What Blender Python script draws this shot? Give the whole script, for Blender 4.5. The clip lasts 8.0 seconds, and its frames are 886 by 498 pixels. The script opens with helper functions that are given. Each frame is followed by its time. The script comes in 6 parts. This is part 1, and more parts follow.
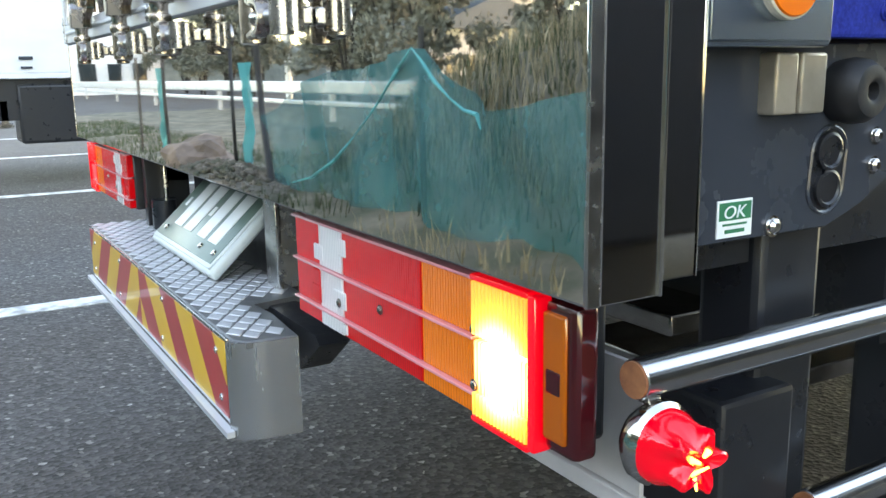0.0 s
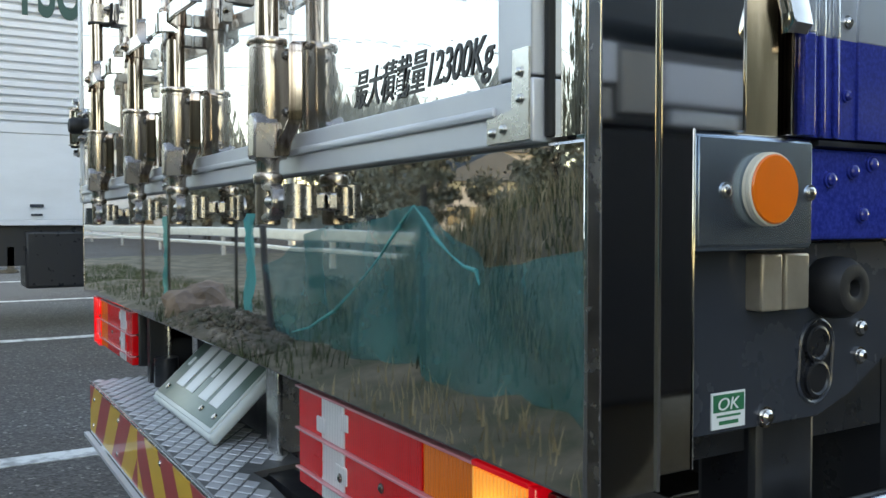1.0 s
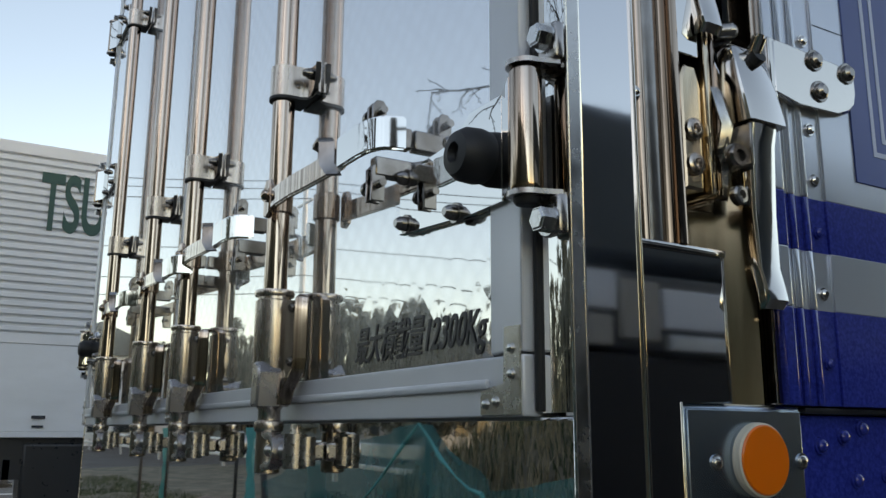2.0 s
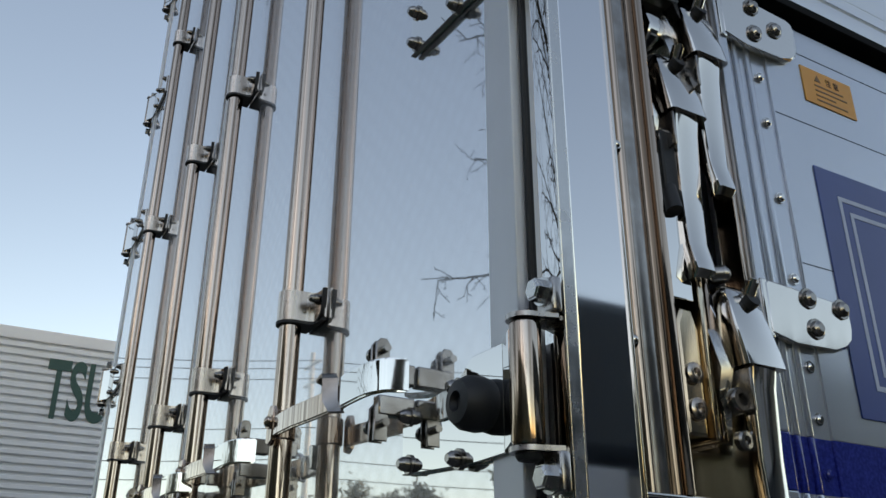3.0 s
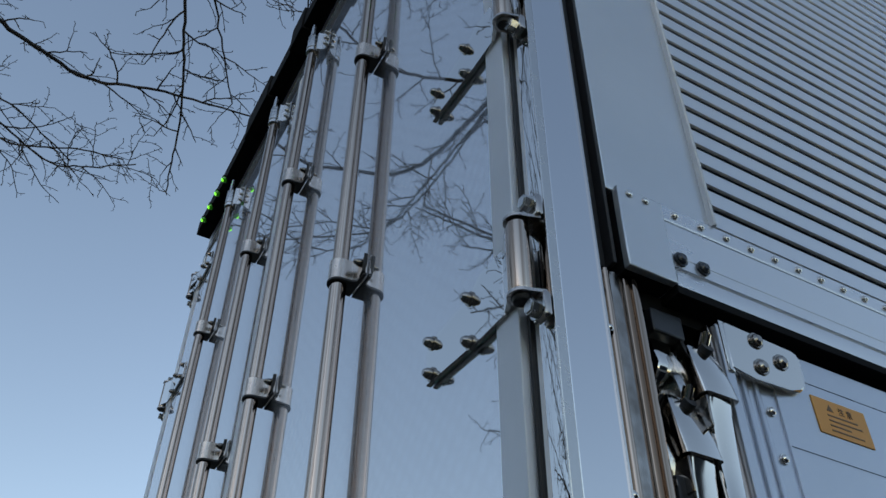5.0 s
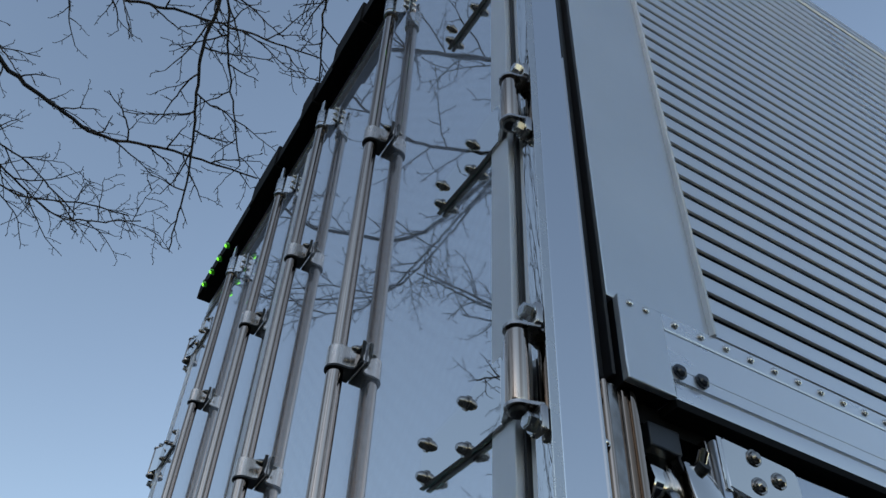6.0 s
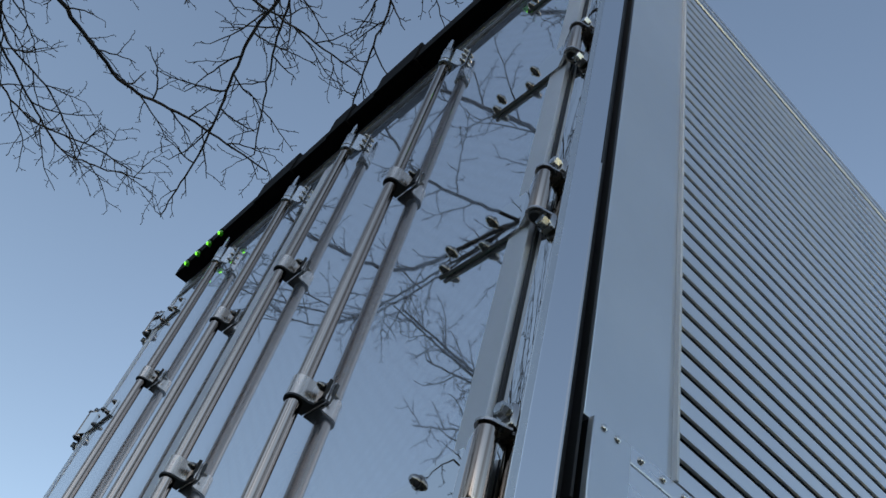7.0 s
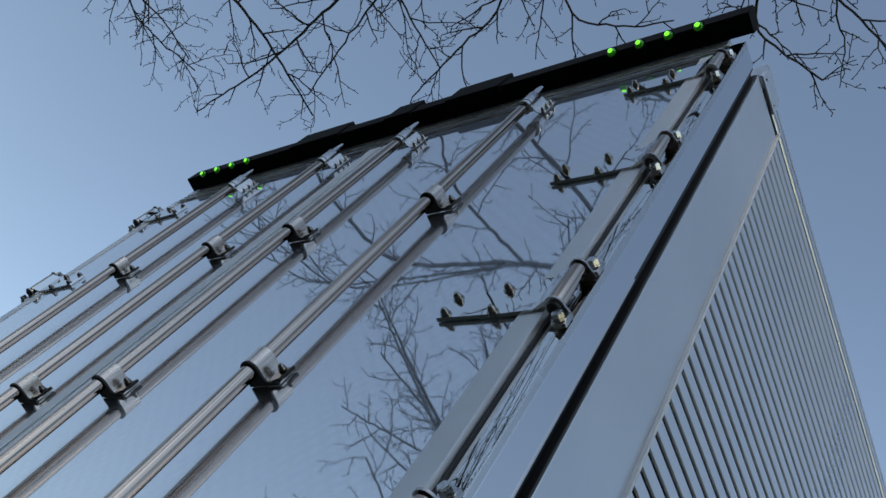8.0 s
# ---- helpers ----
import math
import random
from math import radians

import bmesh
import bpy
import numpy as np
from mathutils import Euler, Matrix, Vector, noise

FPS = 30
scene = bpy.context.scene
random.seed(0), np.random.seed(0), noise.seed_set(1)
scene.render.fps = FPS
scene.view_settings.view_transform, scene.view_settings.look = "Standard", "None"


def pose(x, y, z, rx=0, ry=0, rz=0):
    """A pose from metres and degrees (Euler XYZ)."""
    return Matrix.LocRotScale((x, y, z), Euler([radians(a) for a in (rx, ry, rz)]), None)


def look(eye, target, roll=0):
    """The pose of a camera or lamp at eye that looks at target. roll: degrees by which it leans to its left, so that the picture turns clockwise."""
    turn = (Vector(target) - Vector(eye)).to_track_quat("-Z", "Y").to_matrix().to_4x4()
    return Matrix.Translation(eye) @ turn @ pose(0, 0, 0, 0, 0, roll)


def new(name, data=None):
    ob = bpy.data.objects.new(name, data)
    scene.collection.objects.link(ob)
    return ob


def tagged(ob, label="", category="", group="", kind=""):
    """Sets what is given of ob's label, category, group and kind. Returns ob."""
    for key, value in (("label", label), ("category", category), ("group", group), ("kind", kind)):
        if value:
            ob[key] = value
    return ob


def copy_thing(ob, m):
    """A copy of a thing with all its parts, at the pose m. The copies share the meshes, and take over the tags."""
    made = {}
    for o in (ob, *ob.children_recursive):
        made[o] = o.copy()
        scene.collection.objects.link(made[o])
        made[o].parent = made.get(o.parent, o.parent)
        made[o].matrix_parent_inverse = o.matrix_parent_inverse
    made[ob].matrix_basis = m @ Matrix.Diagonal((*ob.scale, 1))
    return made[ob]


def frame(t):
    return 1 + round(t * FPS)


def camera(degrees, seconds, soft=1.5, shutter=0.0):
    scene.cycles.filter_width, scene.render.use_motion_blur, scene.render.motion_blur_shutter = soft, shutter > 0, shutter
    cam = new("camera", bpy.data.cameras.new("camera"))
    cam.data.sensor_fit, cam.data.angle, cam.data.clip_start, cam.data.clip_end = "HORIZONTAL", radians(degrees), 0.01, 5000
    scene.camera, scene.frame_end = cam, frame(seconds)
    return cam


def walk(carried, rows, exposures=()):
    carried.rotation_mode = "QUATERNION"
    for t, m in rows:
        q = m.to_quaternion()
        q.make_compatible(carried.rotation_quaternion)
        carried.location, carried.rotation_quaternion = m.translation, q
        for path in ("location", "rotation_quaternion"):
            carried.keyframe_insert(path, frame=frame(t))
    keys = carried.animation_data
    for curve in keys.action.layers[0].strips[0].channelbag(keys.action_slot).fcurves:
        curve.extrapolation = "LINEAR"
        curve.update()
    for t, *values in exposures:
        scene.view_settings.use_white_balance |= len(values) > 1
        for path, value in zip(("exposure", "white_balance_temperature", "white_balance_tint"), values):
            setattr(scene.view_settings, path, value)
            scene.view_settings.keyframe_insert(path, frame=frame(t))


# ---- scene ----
# A decorated box truck seen from its rear right corner; the camera tilts up along it.
# x: 0 at the truck's right flank, negative to its left; y: 0 at its rear face, positive forwards.


def aim(eye, yaw, pitch, roll):
    """Camera pose from eye, yaw, pitch and roll in degrees."""
    y, p = radians(yaw), radians(pitch)
    way = Vector((-math.sin(y) * math.cos(p), math.cos(y) * math.cos(p), math.sin(p)))
    return look(eye, Vector(eye) + way, roll)


ROWS = [
    (0, (0.4857, -0.4145, 0.9771), 59.299, -11.489, -0.972),
    (0.5, (0.5051, -0.4236, 0.9982), 59.297, -6.181, -0.922),
    (1, (0.5097, -0.4352, 1.0207), 59.070, -1.759, -0.099),
    (1.2, (0.5107, -0.4335, 1.0271), 59.253, 0.641, 0.206),
    (1.5, (0.5227, -0.4429, 1.0493), 59.056, 5.001, 0.392),
    (1.7, (0.5331, -0.4431, 1.0579), 59.276, 7.995, 0.425),
    (2.8, (0.5626, -0.4486, 1.1235), 59.903, 21.362, 0.101),
    (3, (0.5705, -0.4537, 1.1326), 60.115, 23.800, 0.189),
    (3.5, (0.5870, -0.4627, 1.1520), 60.761, 29.510, 0.389),
    (4, (0.5952, -0.4696, 1.1750), 60.920, 33.774, 0.422),
    (4.5, (0.6065, -0.4783, 1.1888), 61.169, 37.944, 0.563),
    (5, (0.6207, -0.4861, 1.2038), 61.217, 40.963, 0.604),
    (6.5, (0.6599, -0.5224, 1.2599), 61.004, 47.315, 6.697),
    (7, (0.6569, -0.5481, 1.2778), 60.822, 47.730, 18.796),
    (7.5, (0.6471, -0.5834, 1.3037), 60.741, 48.095, 32.958),
    (8, (0.6343, -0.6167, 1.3254), 60.513, 47.884, 42.791),
]
cam = camera(54.5, 8.0, soft=1.5)
walk(cam, [(t, aim(eye, yaw, pitch, roll)) for t, eye, yaw, pitch, roll in ROWS],
     exposures=[(0.0, 3.65, 9150, 16), (0.5, 3.25, 9000, 16), (1.0, 2.6, 9000, 15), (1.7, 1.7, 9300, 17), (2.8, 1.38, 9200, 18), (3.5, 1.14, 8400, 16), (4.5, 1.08, 7850, 14), (8.0, 1.09, 7550, 14)])

# ---- light ----
world = bpy.data.worlds.new("sky")
scene.world = world
world.use_nodes = True
wn, wl = world.node_tree.nodes, world.node_tree.links
sky = wn.new("ShaderNodeTexSky")
sky.sky_type, sky.sun_disc = "NISHITA", False
SUN_EL, SUN_AZ = radians(13), radians(152)          # low evening sun, blocked by a rise added to the bank
sky.sun_elevation, sky.sun_rotation = SUN_EL, SUN_AZ
sky.air_density, sky.dust_density, sky.ozone_density = 0.9, 0.15, 1.2
wn["Background"].inputs["Strength"].default_value = 0.15
wl.new(sky.outputs[0], wn["Background"].inputs["Color"])
sun = new("sun", bpy.data.lights.new("sun", "SUN"))
sun.data.energy, sun.data.angle, sun.data.color = 0.35, radians(10), (1.0, 0.82, 0.62)
sun_from = Vector((math.sin(SUN_AZ) * math.cos(SUN_EL), math.cos(SUN_AZ) * math.cos(SUN_EL), math.sin(SUN_EL)))
sun.matrix_world = look(sun_from * 50, (0, 0, 0))


# ---- materials ----
def material(name, color, rough=0.5, metal=0.0, spec=0.5):
    m = bpy.data.materials.new(name)
    m.use_nodes = True
    p = m.node_tree.nodes["Principled BSDF"]
    p.inputs["Base Color"].default_value = (*color, 1)
    p.inputs["Roughness"].default_value = rough
    p.inputs["Metallic"].default_value = metal
    p.inputs["Specular IOR Level"].default_value = spec
    return m


def node(m, kind, **values):
    n = m.node_tree.nodes.new(kind)
    for key, value in values.items():
        n.inputs[key.replace("_", " ")].default_value = value
    return n


def link(m, a, b):
    m.node_tree.links.new(a, b)


def main(m):
    return m.node_tree.nodes["Principled BSDF"]


def coords(m, stretch=(1, 1, 1)):
    c = m.node_tree.nodes.new("ShaderNodeTexCoord")
    s = node(m, "ShaderNodeMapping", Scale=stretch)
    link(m, c.outputs["Object"], s.inputs["Vector"])
    return s.outputs[0]


def ramp(m, fac, stops):
    r = m.node_tree.nodes.new("ShaderNodeValToRGB")
    e = r.color_ramp.elements
    while len(e) < len(stops):
        e.new(0.5)
    for item, (at, c) in zip(e, stops):
        item.position, item.color = at, (*c, 1) if len(c) == 3 else c
    link(m, fac, r.inputs["Fac"])
    return r.outputs["Color"]


def noise_of(m, scale, detail=4.0, stretch=(1, 1, 1), rough=0.6):
    n = node(m, "ShaderNodeTexNoise", Scale=scale, Detail=detail, Roughness=rough)
    link(m, coords(m, stretch), n.inputs["Vector"])
    return n.outputs["Fac"]


def bump(m, height, strength=0.2, distance=0.01):
    b = node(m, "ShaderNodeBump", Strength=strength, Distance=distance)
    link(m, height, b.inputs["Height"])
    link(m, b.outputs["Normal"], main(m).inputs["Normal"])
    return b


def vary_rough(m, scale, low, high, stretch=(1, 1, 1)):
    r = node(m, "ShaderNodeMapRange", From_Min=0.3, From_Max=0.7, To_Min=low, To_Max=high)
    link(m, noise_of(m, scale, 5.0, stretch), r.inputs["Value"])
    link(m, r.outputs[0], main(m).inputs["Roughness"])


def vary_color(m, scale, stops, stretch=(1, 1, 1), detail=6.0):
    link(m, ramp(m, noise_of(m, scale, detail, stretch), stops), main(m).inputs["Base Color"])


mirror = material("mirror_steel", (0.72, 0.71, 0.69), 0.03, 1.0)
vary_rough(mirror, 9.0, 0.008, 0.03)
bump(mirror, noise_of(mirror, 2.2, 1.0), 1.0, 0.0012)

side_steel = material("side_steel", (0.72, 0.72, 0.73), 0.05, 1.0)
vary_rough(side_steel, 7.0, 0.03, 0.06)
bump(side_steel, noise_of(side_steel, 2.0, 1.0), 1.0, 0.0010)

plate_steel = material("plate_steel", (0.44, 0.54, 0.64), 0.27, 1.0)
bump(plate_steel, noise_of(plate_steel, 6.0, 2.0), 0.6, 0.001)

chrome = material("chrome", (0.66, 0.63, 0.59), 0.07, 1.0)
vary_rough(chrome, 60.0, 0.04, 0.14, (1, 1, 0.2))

rod_steel = material("shine_streaked_steel", (0.62, 0.55, 0.50), 0.1, 1.0)
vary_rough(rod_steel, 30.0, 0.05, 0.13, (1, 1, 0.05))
# drawn lines, with lengthwise highlights and dark reflections painted into the colour
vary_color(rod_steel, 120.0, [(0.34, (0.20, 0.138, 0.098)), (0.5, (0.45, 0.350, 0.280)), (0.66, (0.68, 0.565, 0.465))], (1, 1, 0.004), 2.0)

# polished steel whose golden reflections and upright highlights are put into the colour
gold_sheen = material("gold_sheen_steel", (0.74, 0.61, 0.44), 0.16, 1.0)
vary_rough(gold_sheen, 20.0, 0.10, 0.22, (1, 1, 0.1))
vary_color(gold_sheen, 40.0, [(0.3, (0.58, 0.46, 0.32)), (0.7, (0.82, 0.69, 0.51))], (1, 1, 0.03), 3.0)
stay_steel = material("bare_steel", (0.52, 0.45, 0.35), 0.35, 0.7)
vary_color(stay_steel, 20.0, [(0.3, (0.44, 0.37, 0.28)), (0.7, (0.60, 0.53, 0.42))])
rust = material("rusty_steel", (0.28, 0.09, 0.035), 0.75, 0.2)
vary_color(rust, 60.0, [(0.3, (0.18, 0.06, 0.03)), (0.7, (0.40, 0.15, 0.06))])

keeper_steel = material("keeper_steel", (0.44, 0.41, 0.39), 0.28, 1.0)
vary_rough(keeper_steel, 50.0, 0.22, 0.34)
sleeve_steel = material("satin_steel", (0.66, 0.60, 0.55), 0.2, 1.0)
vary_rough(sleeve_steel, 40.0, 0.2, 0.3, (1, 1, 0.1))
# upright highlights of the sleeves, likewise put into the colour
vary_color(sleeve_steel, 90.0, [(0.35, (0.44, 0.37, 0.315)), (0.65, (0.70, 0.62, 0.55))], (1, 1, 0.05), 3.0)

pipe_steel = material("pipe_steel", (0.62, 0.62, 0.62), 0.2, 1.0)
vary_rough(pipe_steel, 25.0, 0.15, 0.26, (1, 0.1, 1))
brushed = material("brushed_steel", (0.62, 0.61, 0.59), 0.25, 1.0)
vary_rough(brushed, 40.0, 0.16, 0.32)

end_alu = material("worn_aluminium", (0.5, 0.5, 0.5), 0.35, 0.85)
vary_rough(end_alu, 30.0, 0.14, 0.34, (1, 1, 0.08))
vary_color(end_alu, 12.0, [(0.3, (0.40, 0.40, 0.40)), (0.7, (0.56, 0.56, 0.56))], (1, 1, 0.2))
flap_grey = material("flap_grey", (0.46, 0.44, 0.42), 0.45)
vary_color(flap_grey, 9.0, [(0.3, (0.40, 0.385, 0.37)), (0.7, (0.52, 0.50, 0.48))])

dull = material("weathered_steel", (0.30, 0.28, 0.26), 0.22, 0.95)
vary_color(dull, 30.0, [(0.3, (0.2, 0.18, 0.16)), (0.7, (0.4, 0.38, 0.36))])

alu = material("anodised_aluminium", (0.62, 0.63, 0.65), 0.42, 0.45)
vary_rough(alu, 18.0, 0.36, 0.5, (1, 1, 0.1))
vary_color(alu, 3.0, [(0.3, (0.56, 0.57, 0.59)), (0.75, (0.66, 0.67, 0.69))])

slat_alu = material("wing_aluminium", (0.68, 0.69, 0.71), 0.3, 0.8)
vary_rough(slat_alu, 6.0, 0.22, 0.4, (1, 0.3, 1))

white = material("white_paint", (0.72, 0.73, 0.75), 0.22)
vary_color(white, 2.2, [(0.3, (0.68, 0.69, 0.71)), (0.7, (0.75, 0.76, 0.78))])
panel_silver = material("silver_paint", (0.62, 0.65, 0.68), 0.2, 0.6)
vary_rough(panel_silver, 5.0, 0.14, 0.26)
vary_color(panel_silver, 1.7, [(0.3, (0.58, 0.61, 0.64)), (0.7, (0.66, 0.69, 0.72))])
gate_silver = material("gate_silver_paint", (0.54, 0.58, 0.63), 0.2, 0.6)
vary_rough(gate_silver, 5.0, 0.14, 0.26)
vary_color(gate_silver, 1.7, [(0.3, (0.50, 0.54, 0.60)), (0.7, (0.57, 0.61, 0.67))])
dusty_white = material("dusty_white_paint", (0.74, 0.76, 0.79), 0.4)
vary_color(dusty_white, 1.3, [(0.25, (0.66, 0.675, 0.69)), (0.75, (0.77, 0.79, 0.82))], (1, 1, 3))

blue = material("deep_blue_paint", (0.012, 0.026, 0.23), 0.16)
vary_color(blue, 260.0, [(0.35, (0.010, 0.022, 0.185)), (0.72, (0.020, 0.042, 0.30))], detail=2.0)
decal_blue = material("blue_decal", (0.03, 0.065, 0.25), 0.3)
vary_color(decal_blue, 5.0, [(0.3, (0.028, 0.06, 0.23)), (0.7, (0.035, 0.075, 0.28))])
silver_line = material("silver_line", (0.45, 0.5, 0.62), 0.35)

rubber = material("black_rubber", (0.012, 0.012, 0.013), 0.55)
bump(rubber, noise_of(rubber, 220.0), 0.15, 0.002)
black = material("black_paint", (0.014, 0.015, 0.018), 0.3)
vary_rough(black, 12.0, 0.22, 0.5)
frame_paint = material("dark_frame_paint", (0.032, 0.038, 0.048), 0.25)
vary_rough(frame_paint, 8.0, 0.16, 0.34)
vary_color(frame_paint, 9.0, [(0.2, (0.031, 0.037, 0.047)), (0.85, (0.037, 0.043, 0.055))])


def plastic(name, color, rough=0.18, glow=0.0, ribs=0.0):
    m = material(name, color, rough)
    main(m).inputs["Coat Weight"].default_value = 0.5
    if glow:
        main(m).inputs["Emission Color"].default_value = (*color, 1)
        main(m).inputs["Emission Strength"].default_value = glow
    if ribs:
        w = node(m, "ShaderNodeTexWave", Scale=ribs)
        w.bands_direction = "X"
        link(m, coords(m), w.inputs["Vector"])
        bump(m, w.outputs["Fac"], 0.5, 0.003)
    return m


# a little emission brightens the red and amber lenses where no bulb burns
red_lens = plastic("red_lens", (0.60, 0.003, 0.006), 0.16, 0.014, 60)
side_amber = plastic("side_amber_lens", (0.42, 0.085, 0.004), 0.14, 0.004)
housing_red = plastic("dark_red_housing", (0.05, 0.004, 0.006), 0.15)
amber_lens = plastic("amber_lens", (0.74, 0.16, 0.008), 0.16, 0.016, 60)
# pale pink paints the glossy white highlights along the lens ribs
rib_pink = plastic("lens_rib_highlight", (0.70, 0.26, 0.28), 0.12)
for m in (red_lens, amber_lens):
    main(m).inputs["Coat Weight"].default_value = 0.15
    main(m).inputs["Specular IOR Level"].default_value = 0.3
clear_lens = plastic("clear_lens", (0.75, 0.72, 0.70), 0.14, 0.0, 60)
lit_lens = plastic("lit_lens", (1.0, 0.42, 0.06), 0.2, 0.5, 90)


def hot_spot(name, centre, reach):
    """Lens plastic with a bulb's glow painted into its emission, strongest at the centre."""
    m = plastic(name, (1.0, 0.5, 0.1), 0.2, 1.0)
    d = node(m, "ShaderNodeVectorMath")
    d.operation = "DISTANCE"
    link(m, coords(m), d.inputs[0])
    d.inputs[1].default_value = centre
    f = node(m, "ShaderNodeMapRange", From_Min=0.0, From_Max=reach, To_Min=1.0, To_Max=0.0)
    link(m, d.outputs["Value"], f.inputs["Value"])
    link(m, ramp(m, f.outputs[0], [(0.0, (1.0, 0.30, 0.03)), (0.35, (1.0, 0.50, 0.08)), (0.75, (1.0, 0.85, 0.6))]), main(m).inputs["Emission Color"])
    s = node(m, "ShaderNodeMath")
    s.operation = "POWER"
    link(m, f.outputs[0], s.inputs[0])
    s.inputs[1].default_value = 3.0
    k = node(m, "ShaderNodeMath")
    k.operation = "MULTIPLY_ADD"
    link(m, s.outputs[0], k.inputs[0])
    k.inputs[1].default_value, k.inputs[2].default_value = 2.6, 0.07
    # emission also painted in upright lines, as if moulded flutes gathered the light
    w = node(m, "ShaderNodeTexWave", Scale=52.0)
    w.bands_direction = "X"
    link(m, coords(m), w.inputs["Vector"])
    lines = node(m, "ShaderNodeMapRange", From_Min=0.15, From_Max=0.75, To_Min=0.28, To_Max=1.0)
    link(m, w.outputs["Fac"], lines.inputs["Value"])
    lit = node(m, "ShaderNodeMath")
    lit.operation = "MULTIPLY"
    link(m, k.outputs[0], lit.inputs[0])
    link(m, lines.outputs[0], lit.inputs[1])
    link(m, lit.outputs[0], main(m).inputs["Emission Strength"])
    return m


lit_red = plastic("lit_red_lens", (0.62, 0.002, 0.012), 0.12, 0.05)
rim_red = plastic("lit_red_rim", (0.7, 0.004, 0.015), 0.15, 0.06)
lit_red_side = plastic("lit_red_end", (0.9, 0.01, 0.012), 0.15, 0.10)
bulb = plastic("glowing_bulb", (1.0, 0.50, 0.10), 0.3, 0.9)
orange = plastic("orange_reflector", (0.86, 0.155, 0.003), 0.3)
green_led = plastic("green_led", (0.012, 0.22, 0.01), 0.1, 0.08)
led_core = plastic("green_led_core", (0.15, 1.0, 0.05), 0.2, 0.6)
sheet_red = plastic("red_reflective_sheet", (0.50, 0.03, 0.025), 0.35)
sheet_yellow = plastic("yellow_reflective_sheet", (0.85, 0.46, 0.02), 0.35)
cream = material("cream_gasket", (0.62, 0.56, 0.45), 0.5)
plate_white = material("plate_pale", (0.52, 0.56, 0.54), 0.35)
plate_green = material("plate_green", (0.12, 0.20, 0.165), 0.3)
vary_color(plate_green, 8.0, [(0.3, (0.08, 0.135, 0.11)), (0.7, (0.12, 0.19, 0.155))])
letter_black = material("letter_black", (0.015, 0.015, 0.017), 0.4)
letter_green = material("letter_green", (0.008, 0.055, 0.042), 0.4)
sticker_green = material("sticker_green", (0.01, 0.16, 0.075), 0.4)
sticker_white = material("sticker_white", (0.78, 0.8, 0.79), 0.4)
sticker_orange = material("sticker_orange", (0.78, 0.33, 0.045), 0.45)
sticker_ink = material("sticker_ink", (0.20, 0.095, 0.03), 0.5)

# polished steel with a fish-scale grind: each scale is a shallow dome, and fine scratches haze the mirror
scaled = material("scale_ground_steel", (0.72, 0.72, 0.73), 0.02, 1.0)
vor = node(scaled, "ShaderNodeTexVoronoi", Scale=50.0, Randomness=0.06)
slant = node(scaled, "ShaderNodeMapping", Scale=(0.78, 0.0, 0.70), Rotation=(0.0, radians(45), 0.0))
link(scaled, coords(scaled), slant.inputs["Vector"])
link(scaled, slant.outputs[0], vor.inputs["Vector"])
dome = node(scaled, "ShaderNodeMath")
dome.operation = "POWER"
link(scaled, vor.outputs["Distance"], dome.inputs[0])
dome.inputs[1].default_value = 2.0
mixed = node(scaled, "ShaderNodeMath")
mixed.operation = "MULTIPLY_ADD"
link(scaled, noise_of(scaled, 9.0, 2.0, (1, 1, 0.12)), mixed.inputs[0])
mixed.inputs[1].default_value = 0.05
link(scaled, dome.outputs[0], mixed.inputs[2])
# the grind is deep along the foot of the doors and fades out above
foot_z = scaled.node_tree.nodes.new("ShaderNodeSeparateXYZ")
link(scaled, coords(scaled), foot_z.inputs[0])
fade = node(scaled, "ShaderNodeMapRange", From_Min=1.17, From_Max=1.25, To_Min=1.0, To_Max=0.012)
link(scaled, foot_z.outputs["Z"], fade.inputs["Value"])
deep = node(scaled, "ShaderNodeMath")
deep.operation = "MULTIPLY"
link(scaled, mixed.outputs[0], deep.inputs[0])
link(scaled, fade.outputs[0], deep.inputs[1])
scale_bump = bump(scaled, deep.outputs[0], 1.0, 0.00026)
vary_rough(scaled, 14.0, 0.012, 0.034)
haze = node(scaled, "ShaderNodeBsdfPrincipled", Base_Color=(0.74, 0.745, 0.76, 1), Metallic=1.0, Roughness=0.32)
link(scaled, scale_bump.outputs["Normal"], haze.inputs["Normal"])
haze_mix = node(scaled, "ShaderNodeMixShader")
haze_sum = node(scaled, "ShaderNodeMath")
haze_sum.operation = "MULTIPLY_ADD"
link(scaled, noise_of(scaled, 16.0, 1.5, (1, 1, 0.06)), haze_sum.inputs[0])
haze_sum.inputs[1].default_value = 0.18
link(scaled, vor.outputs["Distance"], haze_sum.inputs[2])
haze_part = node(scaled, "ShaderNodeMapRange", From_Min=0.15, From_Max=0.65, To_Min=0.15, To_Max=0.24)
link(scaled, haze_sum.outputs[0], haze_part.inputs["Value"])
link(scaled, haze_part.outputs[0], haze_mix.inputs["Fac"])
link(scaled, main(scaled).outputs[0], haze_mix.inputs[1])
link(scaled, haze.outputs[0], haze_mix.inputs[2])
link(scaled, haze_mix.outputs[0], scaled.node_tree.nodes["Material Output"].inputs["Surface"])

tread = material("chequer_plate", (0.15, 0.152, 0.155), 0.5, 0.5)
vary_rough(tread, 25.0, 0.34, 0.55)

